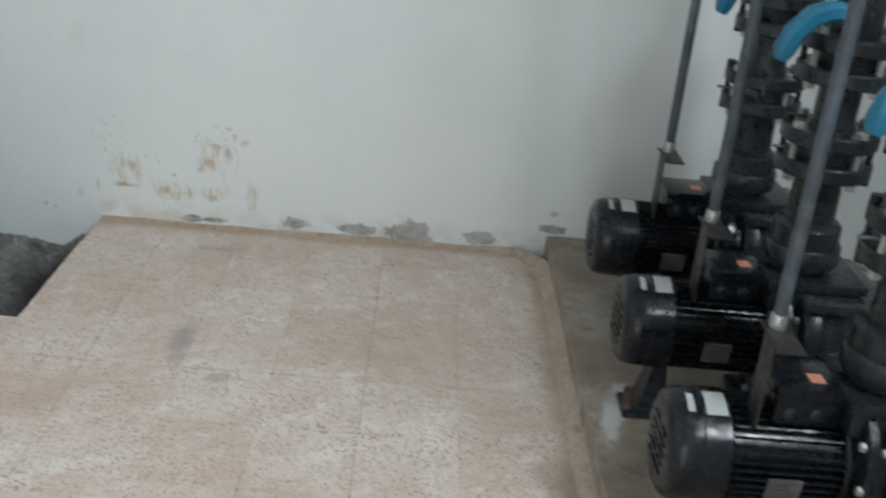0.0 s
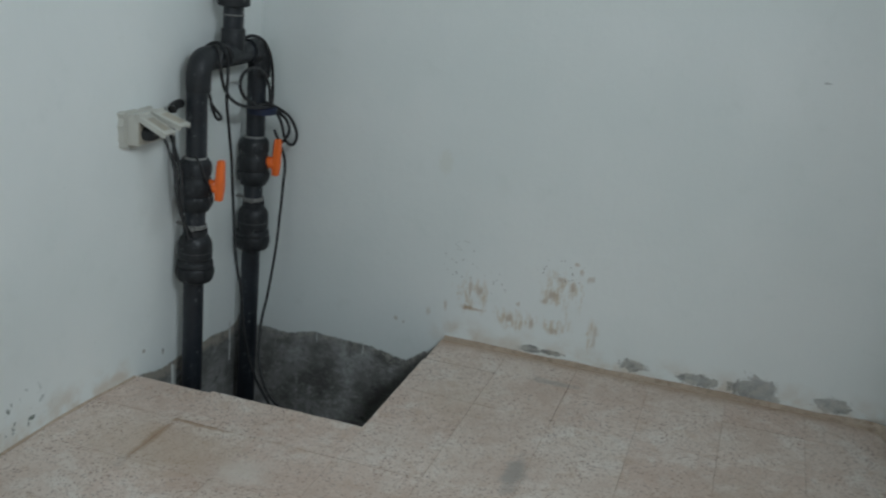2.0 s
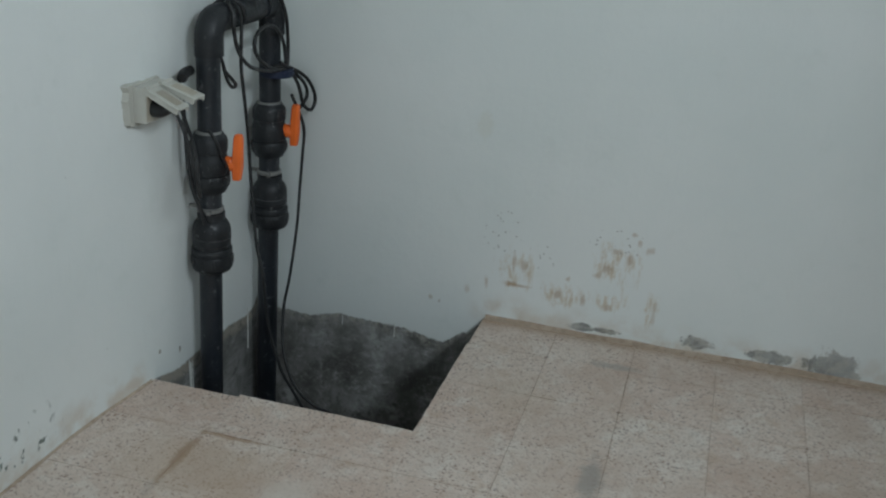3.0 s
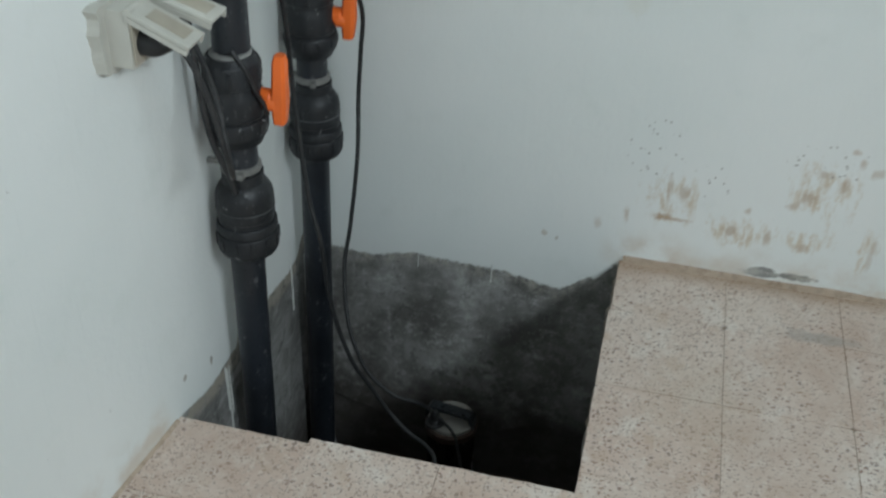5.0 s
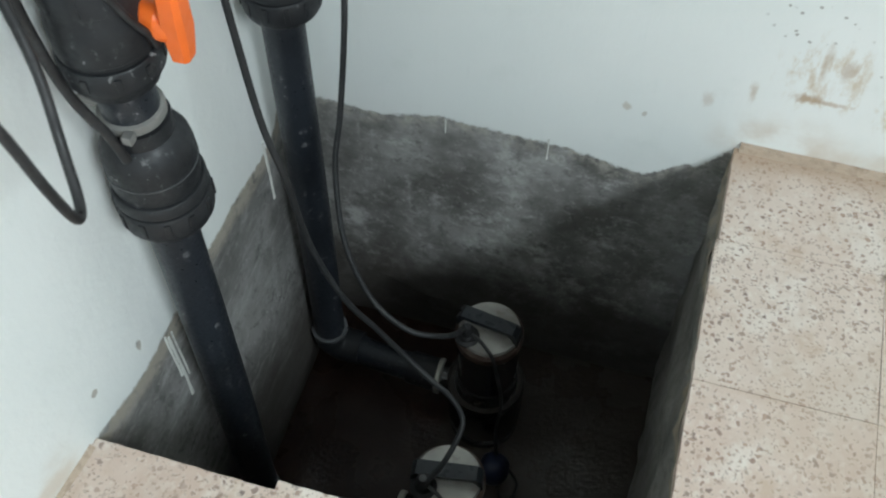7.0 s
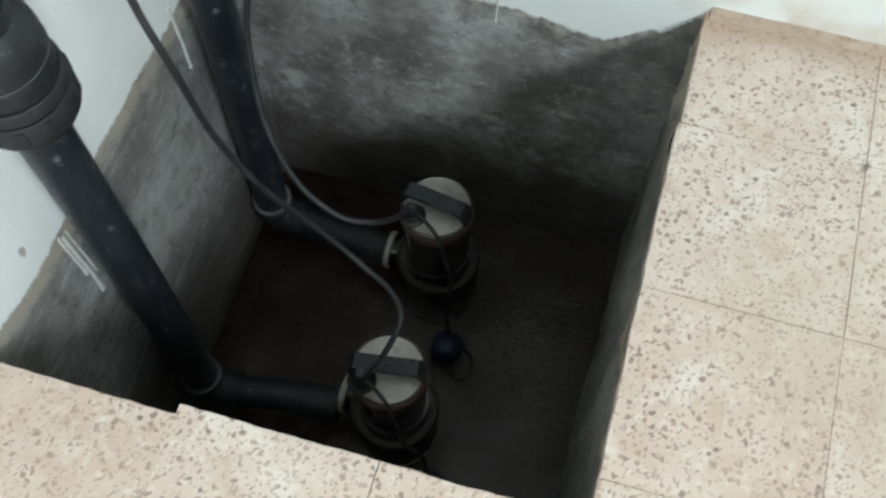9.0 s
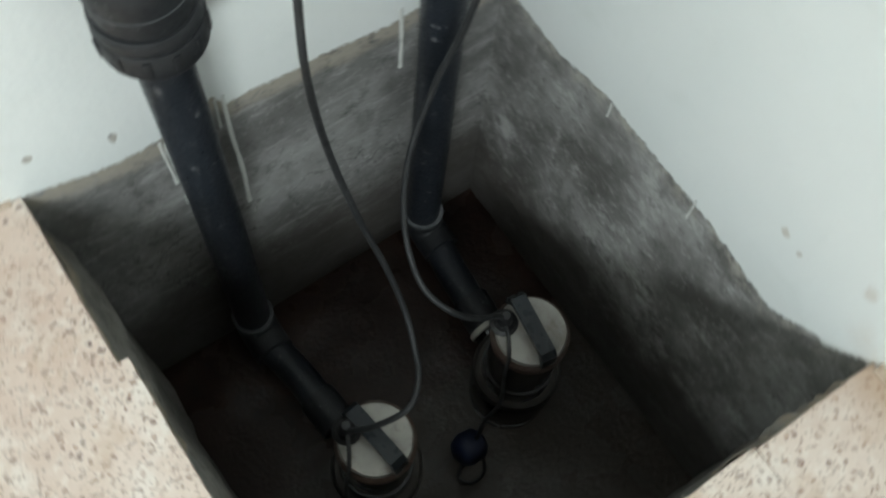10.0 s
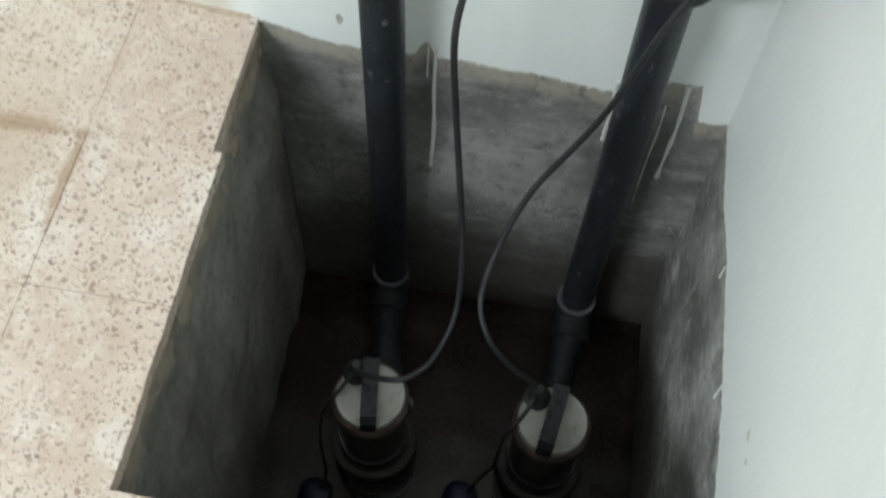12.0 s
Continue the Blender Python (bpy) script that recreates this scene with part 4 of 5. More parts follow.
cable("black cable ends poking out beside the pipe", [(0.06, -0.505, 0.90), (0.085, -0.497, 0.86), (0.095, -0.490, 0.81), (0.105, -0.478, 0.785), (0.11, -0.466, 0.79), (0.10, -0.484, 0.815), (0.09, -0.497, 0.835)], 0.005)
tie = thing("cable_tie", "dark blue plastic cable tie round pipe and cables", "cable tie", (XT, BY, 0.765))
part("strap", turned([(0.05, -0.012), (0.052, -0.010), (0.052, 0.010), (0.05, 0.012)], 24, at(0.02, 0.005, 0)), M_BLUEDARK, tie)

# ---- socket box ----
SY, SZ = -0.757, 0.795
sock = thing("wall_socket", "cream double weatherproof socket with both flaps raised", "socket", (0.0, SY, SZ))
bm = bmesh.new()
box(bm, (-0.006, -0.047, -0.048), (0.040, 0.078, 0.042), 0.006)
part("housing", bm, M_SOCKET, sock)
bm = bmesh.new()
box(bm, (0.040, -0.048, -0.040), (0.044, 0.007, 0.030), 0.002)
box(bm, (0.040, 0.015, -0.040), (0.044, 0.070, 0.030), 0.002)
part("face", bm, M_SOCKETGREY, sock)
bm = bmesh.new()
ring = []
for k in range(64):
    a = 2 * math.pi * k / 64
    q = (1.03 + 0.14 * noise.noise(Vector((math.cos(a) * 2.2, math.sin(a) * 2.2, 4.0))) + 0.10 * noise.noise(Vector((math.cos(a) * 8, math.sin(a) * 8, 1.0)))) / max(abs(math.cos(a)) / 0.070, abs(math.sin(a)) / 0.052)
    ring.append((0.006 + q * math.cos(a), -0.006 + q * math.sin(a)))
lo, hi = [bm.verts.new((-0.02, p, q)) for p, q in ring], [bm.verts.new((0.004, p * 0.97, q * 0.97)) for p, q in ring]
for k in range(64):
    bm.faces.new((lo[k], lo[(k + 1) % 64], hi[(k + 1) % 64], hi[k]))
bm.faces.new(hi)
bmesh.ops.recalc_face_normals(bm, faces=bm.faces)
part("plaster_smear", bm, M_SOCKET, sock, "rough plaster smear round the box")
for y0, y1, tilt in ((-0.050, 0.005, 25), (0.020, 0.075, 17)):
    hinge = at(0.040, 0, 0.040, Matrix.Rotation(radians(tilt), 4, "Y"))
    bm = bmesh.new()
    box(bm, (0.0, y0, -0.004), (0.098, y1, 0.004), 0.003, hinge)
    box(bm, (0.0, y0, -0.012), (0.098, y0 + 0.004, -0.004), 0.0, hinge)
    box(bm, (0.0, y1 - 0.004, -0.012), (0.098, y1, -0.004), 0.0, hinge)
    flap = part("flap", bm, M_SOCKET, sock)
    bm = bmesh.new()
    box(bm, (0.022, y0 + 0.012, 0.0035), (0.084, y1 - 0.012, 0.0055), 0.001, hinge)
    part("flap_window", bm, M_SOCKETGREY, flap)
    bm = turned([(0.006, y0), (0.006, y1)], 12, at(0.040, 0, 0.042, Matrix.Rotation(radians(-90), 4, "X")))
    part("hinge", bm, M_SOCKET, flap)
plug = thing("plug", "black rubber plug in the wall socket", "plug", (0.044, SY - 0.02, SZ - 0.012))
part("plug_body", turned([(0.021, 0.0), (0.021, 0.018), (0.016, 0.032), (0.008, 0.045)], 20, ALONG_X), M_CABLE, plug)

# ---- paint runs on the pit's left wall ----
for y, z0, z1, w, x in ((-0.472, 0.0, -0.318, 0.0055, None), (-0.562, -0.04, -0.22, 0.005, None), (-0.569, -0.03, -0.15, 0.004, None), (-0.553, -0.04, -0.17, 0.003, None), (-0.484, 0.0, -0.07, 0.003, None), (-0.187, -0.02, -0.17, 0.006, None), (-0.078, -0.01, -0.254, 0.006, None), (-0.105, -0.06, -0.50, 0.003, None), (0.1, -0.075, -0.128, 0.003, 0.449), (0.1, -0.08, -0.115, 0.0025, 0.262)):
    bm = bmesh.new()
    rows = []
    for k in range(19):
        t = k / 18
        z = z0 + (z1 - z0) * t
        yy = y + 0.0025 * noise.noise(Vector((z * 9, y * 9, 0.5)))
        ww = w * (0.75 + 0.5 * noise.noise(Vector((z * 30, y * 5, 2.0)))) * (1.0 if t < 0.9 else 1.15)
        rows.append([bm.verts.new((-0.001, yy - ww, z)), bm.verts.new((0.0022, yy - ww * 0.4, z)), bm.verts.new((0.0022, yy + ww * 0.4, z)), bm.verts.new((-0.001, yy + ww, z))])
    for a, b in zip(rows, rows[1:]):
        for k in range(3):
            bm.faces.new((a[k], a[k + 1], b[k + 1], b[k]))
    bm.faces.new(rows[0]), bm.faces.new(rows[-1][::-1])
    bmesh.ops.recalc_face_normals(bm, faces=bm.faces)
    if x is not None:
        bmesh.ops.transform(bm, matrix=Matrix(((0, 1, 0, x - y), (-1, 0, 0, 0), (0, 0, 1, 0), (0, 0, 0, 1))), verts=bm.verts)
    tagged(link("paint_run", bm, M_PAINTRUN), "white paint run dried on grey cement wall", "paint run", "paint runs", "structure")


# ---- sump pumps in the pit ----
def sump_pump(x, y, turn, fx, fy):
    p = thing("sump_pump", "black submersible sump pump with pale steel lid", "pump", (x, y, PIT_Z), "sump pumps")
    b = part("body", turned([(0.060, 0.205), (0.060, 0.215), (0.0605, 0.33), (0.0625, 0.345), (0.0635, 0.362), (0.060, 0.372)], 40), M_PUMP, p)
    part("rim", turned([(0.0625, 0.352), (0.066, 0.355), (0.066, 0.372), (0.0615, 0.377), (0.060, 0.377)], 40), M_RUST, b, "rusty rim under the lid")
    part("lid", turned([(0.0595, 0.374), (0.0595, 0.383), (0.0575, 0.386)], 40), M_LID, p, "pale brushed steel lid")
    part("volute", turned([(0.070, 0.02), (0.077, 0.04), (0.080, 0.10), (0.078, 0.160), (0.074, 0.168)], 40), M_PUMP, p)
    part("neck", turned([(0.0655, 0.16), (0.0625, 0.21)], 40), M_PUMP, p)
    part("collar", turned([(0.0745, 0.164), (0.0795, 0.166), (0.0805, 0.173), (0.0790, 0.178), (0.0755, 0.177), (0.0745, 0.172)], 40), M_RIM, p, "dull metal collar")
    part("strainer", turned([(0.066, -0.005), (0.075, 0.0), (0.075, 0.02), (0.066, 0.022)], 40), M_PUMP, p)
    spin = Matrix.Rotation(radians(turn), 4, "Z")
    bm = bmesh.new()
    prof = [(-0.066, 0.376), (-0.064, 0.400), (-0.055, 0.412), (0.050, 0.414), (0.060, 0.404), (0.063, 0.376)]
    ring = []
    for u, z in prof:
        ring.append([bm.verts.new(spin @ Vector((u, s * 0.0135, z))) for s in (-1, 1)] + [bm.verts.new(spin @ Vector((u * 0.86, s * 0.0135, z - (0.010 if z > 0.38 else 0.0)))) for s in (1, -1)])
    for a, c in zip(ring, ring[1:]):
        for k in range(4):
            bm.faces.new((a[k], c[k], c[(k + 1) % 4], a[(k + 1) % 4]))
    bm.faces.new(ring[0]), bm.faces.new(ring[-1][::-1])
    bmesh.ops.recalc_face_normals(bm, faces=bm.faces)
    part("handle", bm, M_CAST, p, "black carrying handle")
    part("cable_gland", turned([(0.024, 0.384), (0.024, 0.388), (0.0175, 0.392), (0.0165, 0.397), (0.013, 0.400), (0.012, 0.416), (0.007, 0.424)], 18, at(-0.036, -0.030, 0)), M_CABLE, p)
    bm = tube(bmesh.new(), [(-0.03, -0.033, 0.408), (-0.005, -0.045, 0.402), (0.02, -0.062, 0.390), (0.034, -0.077, 0.36), (0.05, -0.084, 0.26), (fx * 0.85, fy * 0.85, 0.17), (fx, fy, 0.10)], 0.0036, 8)
    tube(bm, [(fx, fy, 0.05), (fx + 0.012, fy - 0.030, 0.022), (fx + 0.030, fy - 0.056, 0.010), (fx + 0.052, fy - 0.040, 0.010), (fx + 0.050, fy - 0.012, 0.022), (fx + 0.022, fy + 0.002, 0.05)], 0.0032, 8)
    part("float_lead", bm, M_CABLE, p)
    bm = turned([(0.022, 0.0), (0.030, 0.008), (0.032, 0.035), (0.026, 0.050), (0.014, 0.058)], 24, at(fx, fy + 0.012, 0.045, Matrix.Rotation(radians(70), 4, "X")))
    part("float_switch", bm, M_BLUEDARK, p, "dark blue plastic float")
    part("outlet", turned([(0.034, 0.0), (0.034, 0.05)], 24, at(-0.115, 0.018, 0.105, ALONG_X)), M_PUMP, p)
    part("outlet_ring", turned([(0.035, 0.0), (0.0385, 0.002), (0.0385, 0.011), (0.035, 0.013)], 28, at(-0.112, 0.018, 0.105, ALONG_X)), M_WHITE, p, "off-white plastic union ring")
    return p


sump_pump(0.415, -0.507, 8, 0.088, -0.088)
sump_pump(0.408, -0.198, -9, 0.056, -0.122)


# ---- booster pumps on the plinth ----
bm = bmesh.new()
box(bm, (0.125, -0.0019, 0.088), (0.345, 0.0019, 0.112))
FIN = bpy.data.meshes.new("fin")
bm.to_mesh(FIN)
bm.free()
FIN.materials.append(M_MOTOR)


def booster(y, stand):
    p = thing("booster_pump", "black finned electric booster pump on the plinth", "pump", (2.37, y, PL_Z), "booster pumps")
    zc = 0.222
    ax = lambda x: at(x, 0, zc, ALONG_X)
    cowl = part("fan_cowl", turned([(0.060, 0.0), (0.092, 0.002), (0.106, 0.010), (0.113, 0.024), (0.1145, 0.05), (0.1145, 0.064), (0.1165, 0.066), (0.1165, 0.118), (0.113, 0.122)], 44, ax(0)), M_MOTOR, p)
    bm = bmesh.new()
    for k in range(5):
        box(bm, (-0.004, -0.055 + 0.003 * abs(k - 2), -0.044 + 0.022 * k - 0.004), (0.003, 0.055 - 0.003 * abs(k - 2), -0.044 + 0.022 * k + 0.004), 0.001, at(0, 0, zc))
    part("grille", bm, M_MOTOR, cowl)
    body = part("motor_body", turned([(0.092, 0.0), (0.092, 0.235)], 40, ax(0.12)), M_MOTOR, p, "ribbed black motor housing")
    for k in range(40):
        rib = new("fin", FIN)
        rib.parent = body
        rib.location = (0.0, 0.0, zc)
        rib.rotation_euler = (2 * math.pi * k / 40, 0.0, 0.0)
    part("end_shield", turned([(0.110, 0.0), (0.116, 0.006), (0.116, 0.024), (0.100, 0.030)], 40, ax(0.342)), M_MOTOR, p)
    bm = bmesh.new()
    box(bm, (0.195, -0.062, zc + 0.098), (0.325, 0.062, zc + 0.155), 0.008)
    box(bm, (0.190, -0.067, zc + 0.155), (0.330, 0.067, zc + 0.178), 0.007)
    tb = part("terminal_box", bm, M_MOTOR, p)
    bm = bmesh.new()
    box(bm, (0.265, -0.030, zc + 0.1775), (0.295, 0.004, zc + 0.1795))
    part("sticker", bm, M_STICKER, tb, "small orange warning sticker")
    for x in (0.225, 0.275):
        part("cable_entry", turned([(0.014, 0.0), (0.014, 0.006), (0.010, 0.009)], 16, at(x, -0.062, zc + 0.125, Matrix.Rotation(radians(90), 4, "X"))), M_CAST, tb)
    # curved labels on the cowl, and the nameplate between the ribs
    for a0, a1, x0, x1 in ((-28, 4, 0.070, 0.112), (-26, -2, 0.034, 0.048)):
        bm = bmesh.new()
        cols = []
        for k in range(7):
            a = radians(a0 + (a1 - a0) * k / 6)
            cols.append([bm.verts.new((x, 0.118 * math.sin(a), zc + 0.118 * math.cos(a))) for x in (x0, x1)])
        for c, d in zip(cols, cols[1:]):
            bm.faces.new((c[0], c[1], d[1], d[0]))
        bmesh.ops.recalc_face_normals(bm, faces=bm.faces)
        part("label", bm, M_LABEL, cowl, "silver paper label")
    tilt = at(0, 0, zc, Matrix.Rotation(radians(100), 4, "X"))
    bm = bmesh.new()
    box(bm, (0.195, -0.028, 0.110), (0.262, 0.028, 0.1145), 0.001, tilt)
    np_ = part("nameplate", bm, M_PLATE, p, "worn silver motor nameplate")
    bm = bmesh.new()
    for k in range(4):
        box(bm, (0.201, -0.020 + 0.012 * k, 0.1143), (0.256 - 0.009 * (k % 3), -0.015 + 0.012 * k, 0.1153), 0.0, tilt)
    part("print", bm, M_INK, np_)
    # lantern, volute and foot
    lan = part("lantern", turned([(0.120, 0.0), (0.168, 0.004), (0.176, 0.010), (0.176, 0.026), (0.150, 0.032), (0.150, 0.052)], 48, ax(0.350)), M_MOTOR, p, "glossy black bolted motor flange")
    for k in range(12):
        a = 2 * math.pi * (k + 0.3) / 12
        part("bolt", turned([(0.010, 0.0), (0.010, 0.009), (0.007, 0.012)], 6, at(0.356, 0.160 * math.sin(a), zc + 0.160 * math.cos(a), Matrix.Rotation(radians(-90), 4, "Y"))), M_BOLT, lan)
    vol = part("volute", turned([(0.14, 0.0), (0.172, 0.008), (0.178, 0.02), (0.178, 0.045), (0.165, 0.055), (0.160, 0.105), (0.140, 0.135), (0.09, 0.15), (0.085, 0.24)], 48, ax(0.402)), M_CAST, p, "dark cast iron pump casing")
    for k in range(10):
        a = 2 * math.pi * (k + 0.5) / 10
        part("bolt", turned([(0.009, 0.0), (0.009, 0.010), (0.006, 0.012)], 6, at(0.396, 0.162 * math.sin(a), zc + 0.162 * math.cos(a), Matrix.Rotation(radians(-90), 4, "Y"))), M_BOLT, vol)
    bm = bmesh.new()
    box(bm, (0.412, -0.135, 0.06), (0.600, 0.135, 0.345), 0.02)
    box(bm, (0.400, -0.150, 0.345), (0.612, 0.150, 0.372), 0.008)
    box(bm, (0.412, -0.142, 0.075), (0.430, -0.130, 0.33), 0.004)
    box(bm, (0.582, -0.142, 0.075), (0.600, -0.130, 0.33), 0.004)
    part("casing", bm, M_CASING, p, "grey-black pump casing with a rimmed top")
    bm = bmesh.new()
    box(bm, (0.335, -0.11, -0.001), (0.565, 0.11, 0.025), 0.006)
    box(bm, (0.42, -0.05, 0.02), (0.50, 0.05, 0.10), 0.01)
    part("foot", bm, M_CAST, p)
    if stand:
        bm = bmesh.new()
        low = [(0.055, -0.105), (0.135, -0.105), (0.135, -0.02), (0.055, -0.02)]
        top = [(0.10, -0.05), (0.135, -0.05), (0.135, 0.0), (0.10, 0.0)]
        a = [bm.verts.new((x, y_, -0.001)) for x, y_ in low]
        c = [bm.verts.new((x, y_, zc - 0.100)) for x, y_ in top]
        for k in range(4):
            bm.faces.new((a[k], a[(k + 1) % 4], c[(k + 1) % 4], c[k]))
        bm.faces.new(a[::-1]), bm.faces.new(c)
        box(bm, (0.03, -0.11, -0.001), (0.145, -0.01, 0.016), 0.004)
        foot = part("motor_stand", bm, M_CAST, p)
        part("anchor_bolt", turned([(0.012, 0.0), (0.012, 0.04), (0.015, 0.042), (0.015, 0.055)], 8, at(0.042, -0.085, 0.014)), M_RUST, foot, "rusty anchor bolt")
    return p


def valve_riser(y):
    x = 2.785
    p = thing("valve_riser", "dark grey flanged riser with check valve and blue-handled valve", "pipework", (x, y, 0.47), "valve risers")
    b = -0.47
    fl = lambda r, z0, z1: turned([(r - 0.004, z0 + b), (r, z0 + b + 0.004), (r, z1 + b - 0.004), (r - 0.004, z1 + b)], 36)
    base = bmesh.new()
    box(base, (-0.085, -0.095, 0.40 + b), (0.13, 0.095, 0.462 + b), 0.014)
    box(base, (-0.096, -0.105, 0.458 + b), (0.141, 0.105, 0.482 + b), 0.006)
    part("outlet_flange", base, M_CAST, p)
    part("stub", turned([(0.062, 0.478 + b), (0.062, 0.498 + b), (0.084, 0.501 + b), (0.089, 0.508 + b), (0.089, 0.548 + b), (0.086, 0.552 + b), (0.079, 0.553 + b), (0.079, 0.598 + b), (0.072, 0.606 + b), (0.057, 0.611 + b), (0.055, 0.700 + b), (0.066, 0.735 + b)], 36), M_CAST, p)
    part("check_valve", turned([(0.066, 0.752 + b), (0.074, 0.768 + b), (0.074, 0.798 + b), (0.066, 0.812 + b)], 32), M_CASING, p)
    part("pipe", turned([(0.055, 0.83 + b), (0.048, 0.85 + b), (0.048, 0.94 + b), (0.06, 0.955 + b)], 32), M_CAST, p)
    part("butterfly_valve", turned([(0.070, 0.972 + b), (0.078, 0.984 + b), (0.078, 1.012 + b), (0.070, 1.02 + b)], 32), M_CAST, p)
    part("pipe", turned([(0.055, 1.04 + b), (0.055, TOP + b + 0.02)], 32), M_CAST, p)
    for z in (0.728, 0.800, 0.944, 1.016):
        part("flange", fl(0.110, z, z + 0.036), M_CAST, p)
    for z0, z1 in ((0.714, 0.850), (0.930, 1.066)):
        for k in range(8):
            a = 2 * math.pi * (k + 0.5) / 8
            part("bolt", turned([(0.013, z0 + b), (0.013, z0 + 0.013 + b), (0.008, z0 + 0.014 + b), (0.008, z1 - 0.014 + b), (0.013, z1 - 0.013 + b), (0.013, z1 + b)], 6, at(0.097 * math.cos(a), 0.097 * math.sin(a), 0)), M_BOLT if k % 2 == 0 else M_CAST, p)
    part("test_pin", turned([(0.004, 0.0), (0.004, 0.06)], 10, at(-0.072, -0.02, 0.785 + b, Matrix.Rotation(radians(-90), 4, "Y"))), M_STEEL, p)
    # valve neck and its blue lever
    part("valve_neck", turned([(0.018, 0.0), (0.018, 0.055), (0.024, 0.057), (0.024, 0.080)], 20, at(-0.018, -0.05, 1.03 + b)), M_CAST, p)
    bm = bmesh.new()
    rings = []
    for x_, y_, z_, hy, hz in ((-0.018, -0.05, 1.096, 0.020, 0.010), (-0.04, -0.052, 1.102, 0.027, 0.019), (-0.084, -0.056, 1.104, 0.028, 0.021), (-0.122, -0.06, 1.090, 0.029, 0.022), (-0.156, -0.064, 1.054, 0.029, 0.021), (-0.172, -0.065, 1.012, 0.027, 0.019), (-0.177, -0.065, 0.992, 0.018, 0.012)):
        tip = min(1.0, max(0.0, (-0.09 - x_) / 0.07)) * 1.25
        nx, nz = -math.sin(tip), math.cos(tip)
        rings.append([bm.verts.new((x_ + nx * hz * q_, y_ + hy * p_, z_ + b + nz * hz * q_)) for p_, q_ in ((1, 0.5), (0.6, 1), (-0.6, 1), (-1, 0.5), (-1, -0.5), (-0.6, -1), (0.6, -1), (1, -0.5))])
    for a, c in zip(rings, rings[1:]):
        for k in range(8):
            bm.faces.new((a[k], a[(k + 1) % 8], c[(k + 1) % 8], c[k]))
    bm.faces.new(rings[0][::-1]), bm.faces.new(rings[-1])
    bmesh.ops.recalc_face_normals(bm, faces=bm.faces)
    part("lever", bm, M_BLUE, p, "blue plastic lever")
    return p


def conduit(y):
    p = thing("cable_conduit", "grey galvanised conduit standing on a bracket above the motor", "conduit", (2.555, y, PL_Z + 0.40), "cable conduits")
    z = 0.575 - PL_Z - 0.40
    bm = bmesh.new()
    box(bm, (-0.026, -0.075, -0.085), (-0.022, -0.012, z), 0.001)
    box(bm, (-0.026, -0.105, z), (0.026, 0.028, z + 0.004), 0.001)
    part("bracket", bm, M_BRACKET, p, "bent grey steel plate bracket")
    part("coupling", turned([(0.0165, z + 0.002), (0.017, z + 0.03), (0.0145, z + 0.034)], 20), M_BOLT, p)
    part("conduit_pipe", turned([(0.0135, z + 0.02), (0.0135, TOP - PL_Z - 0.40 + 0.01)], 20), M_STEEL, p)
    return p


for k, y in enumerate((-0.51, -1.04, -1.577)):
    booster(y, k == 1)
    valve_riser(y)
    conduit(y)

# ---- valve stub by the left wall ----
stub = thing("floor_valve", "black bulbous valve on a floor pipe with a blue cap", "valve", (0.075, -1.672, 0.0))
part("pipe", turned([(0.035, -0.003), (0.035, 0.19)], 28), M_PVC, stub)
part("valve_body", turned([(0.040, 0.165), (0.062, 0.178), (0.082, 0.21), (0.092, 0.26), (0.092, 0.30), (0.084, 0.345), (0.074, 0.36), (0.074, 0.39)], 40), M_PVC_WORN, stub)
part("cap", turned([(0.090, 0.385), (0.092, 0.389), (0.091, 0.452), (0.086, 0.456)], 40), M_BLUE, stub, "sky-blue plastic cap")

# ---- floor tiles ----
TS, GAP = 0.25, 0.0010
cache = {}


def tile_mesh(w, d):
    key = (round(w, 3), round(d, 3))
    if key not in cache:
        bm = bmesh.new()
        e = 0.0009
        lo = [bm.verts.new((x, y, -0.022)) for x, y in ((0, 0), (w, 0), (w, d), (0, d))]
        mid = [bm.verts.new((x, y, -e)) for x, y in ((0, 0), (w, 0), (w, d), (0, d))]
        top = [bm.verts.new((x, y, 0)) for x, y in ((e, e), (w - e, e), (w - e, d - e), (e, d - e))]
        for k in range(4):
            j = (k + 1) % 4
            bm.faces.new((lo[k], lo[j], mid[j], mid[k])), bm.faces.new((mid[k], mid[j], top[j], top[k]))
        bm.faces.new(top)
        me = bpy.data.meshes.new("tile")
        bm.to_mesh(me)
        bm.free()
        me.materials.append(M_TILE)
        cache[key] = me
    return cache[key]


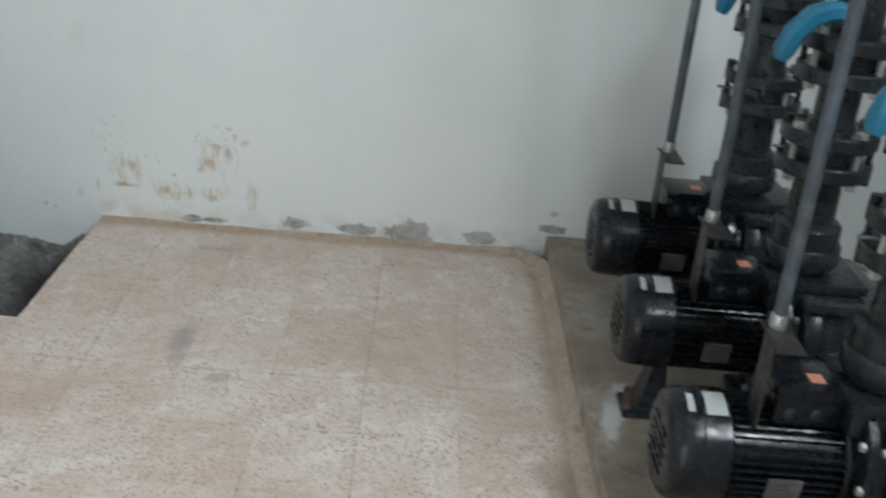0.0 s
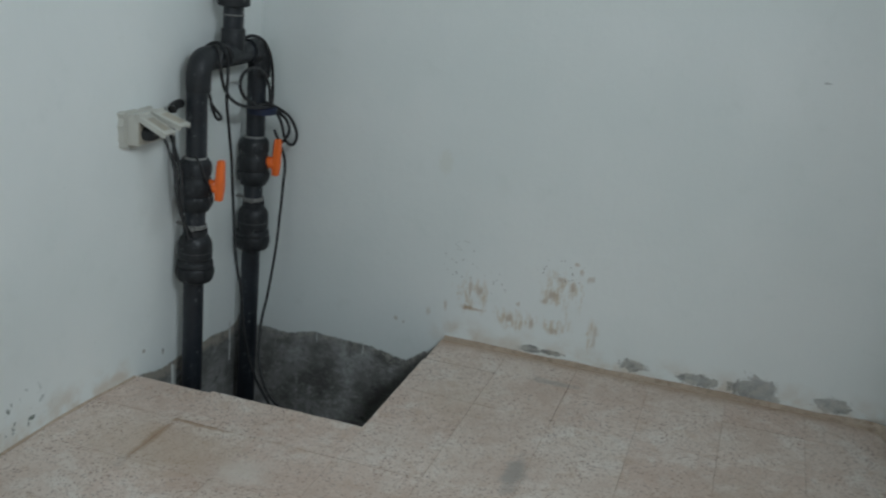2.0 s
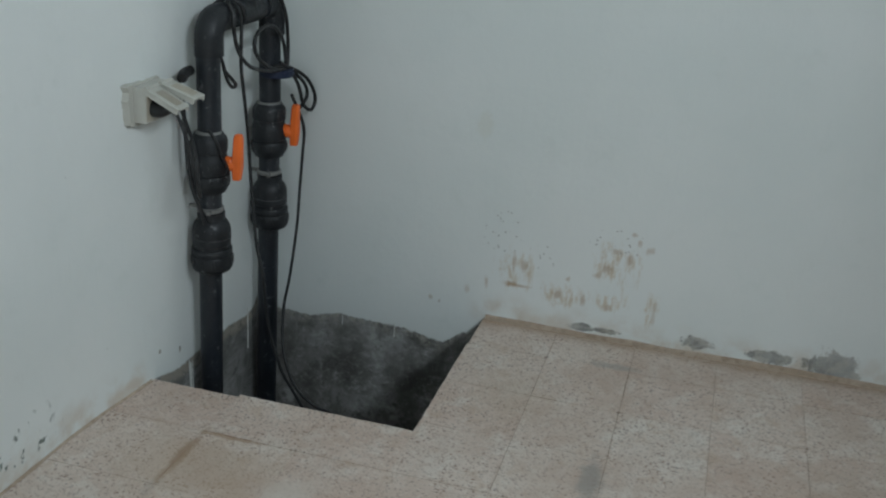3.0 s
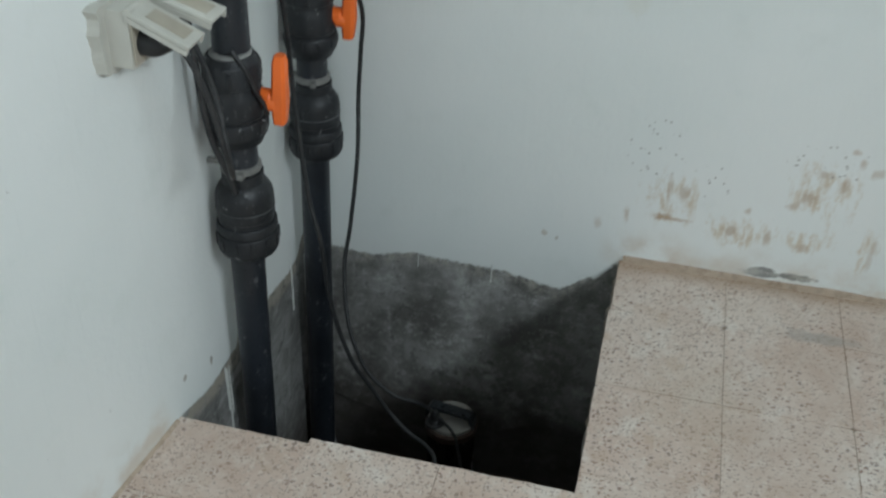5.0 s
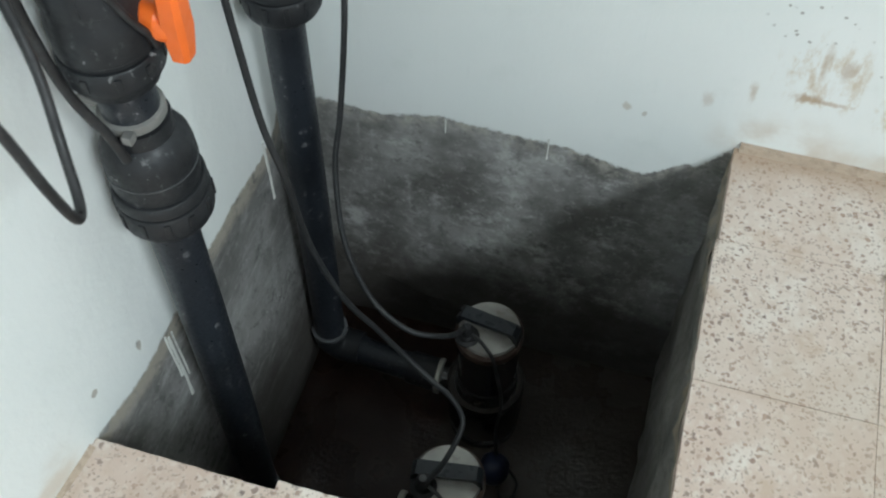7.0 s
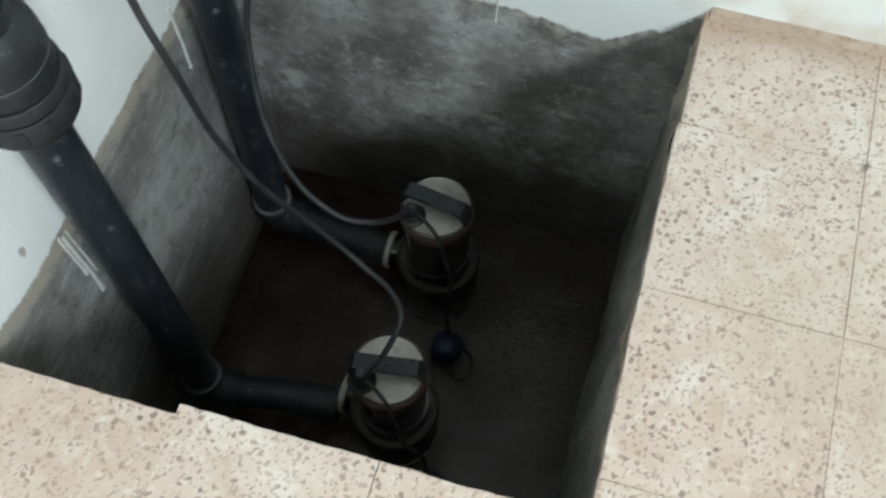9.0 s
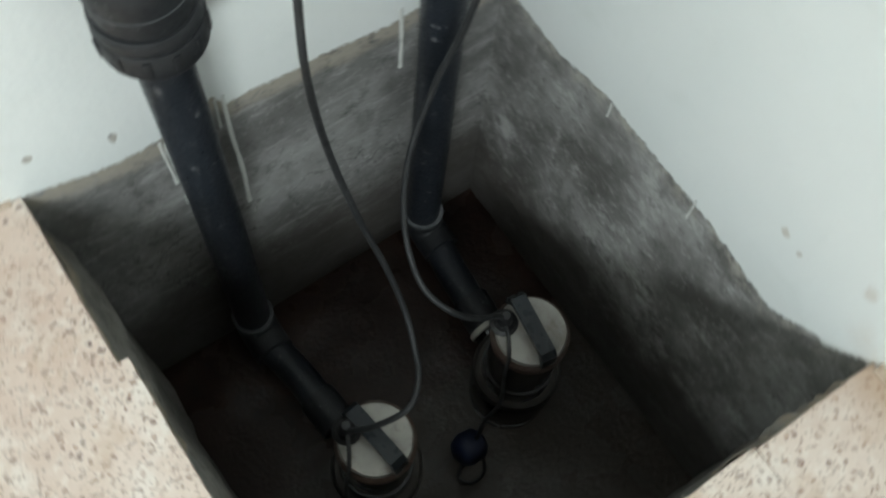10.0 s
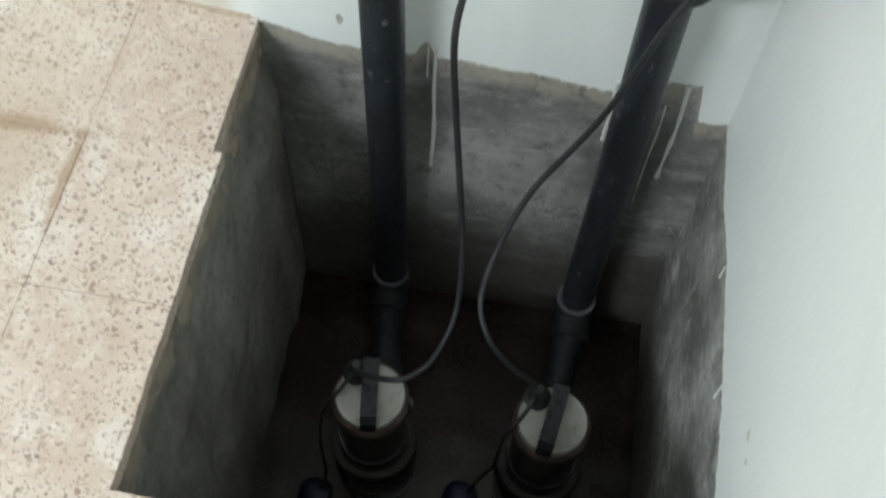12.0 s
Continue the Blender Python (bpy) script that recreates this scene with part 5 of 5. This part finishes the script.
def chipped_mesh(w, d, side, seed):
    """A tile whose edge on the pit side is sawn and chipped. side: 0 for low x, 1 for high y."""
    bm = bmesh.new()
    e, count = 0.0009, 30
    near, top, back = [], [], []
    for k in range(count + 1):
        t = k / count
        cut = 0.0016 * noise.noise(Vector((t * 9, seed, 0))) + 0.0012 * noise.noise(Vector((t * 37, seed, 5)))
        chip = e + max(0.0, 0.004 * noise.noise(Vector((t * 24, seed, 9))) - 0.0008)
        if side == 0:
            p, q, r = (cut, t * d), (cut + chip, t * d), (w, t * d)
        else:
            p, q, r = (t * w, d - cut), (t * w, d - cut - chip), (t * w, 0)
        near.append((bm.verts.new((*p, -0.026)), bm.verts.new((*p, -chip * 0.8))))
        top.append(bm.verts.new((*q, 0)))
        back.append((bm.verts.new((*r, 0)), bm.verts.new((*r, -0.022))))
    for k in range(count):
        bm.faces.new((near[k][0], near[k + 1][0], near[k + 1][1], near[k][1]))
        bm.faces.new((near[k][1], near[k + 1][1], top[k + 1], top[k]))
        bm.faces.new((top[k], top[k + 1], back[k + 1][0], back[k][0]))
        bm.faces.new((back[k][0], back[k + 1][0], back[k + 1][1], back[k][1]))
    for k in (0, count):
        bm.faces.new((near[k][0], near[k][1], top[k], back[k][0], back[k][1]))
    bmesh.ops.recalc_face_normals(bm, faces=bm.faces)
    me = bpy.data.meshes.new("tile")
    bm.to_mesh(me)
    bm.free()
    me.materials.append(M_TILE)
    return me


def tile(x0, x1, y0, y1, side=None):
    w, d = x1 - x0 - GAP, y1 - y0 - GAP
    ob = new("tile", tile_mesh(w, d) if side is None else chipped_mesh(w, d, side, x0 * 31 + y0 * 17))
    ob.parent = FLOOR
    ob.location = (x0 + GAP / 2, y0 + GAP / 2, random.uniform(-0.0003, 0.0006))
    ob.rotation_euler = (random.uniform(-0.002, 0.002), random.uniform(-0.002, 0.002), random.uniform(-0.003, 0.003))


ys = [0.0] + [ROW - TS * k for k in range(19)] + [FRONT]
xs = [TS * k for k in range(10)]
xs[0], xs[-1] = -0.045, PL_X - 0.002
for j, (yb, ya) in enumerate(zip(ys, ys[1:])):
    for i, (xa, xb) in enumerate(zip(xs, xs[1:])):
        a, b = ya, yb
        if i < 3 and a >= -0.70:
            continue                                    # the pit
        if i < 3 and b > PIT_Y:
            b = PIT_Y - (0.012 if i == 0 else 0.0)      # the first tile stands back a little
        x0 = xa + (0.002 if i == 3 and j == 0 else -0.002 if i == 3 and b > PIT_Y else 0.0)
        tile(x0, xb, a, b, 1 if i < 3 and abs(b - PIT_Y) < 0.02 else 0 if i == 3 and b > PIT_Y else None)
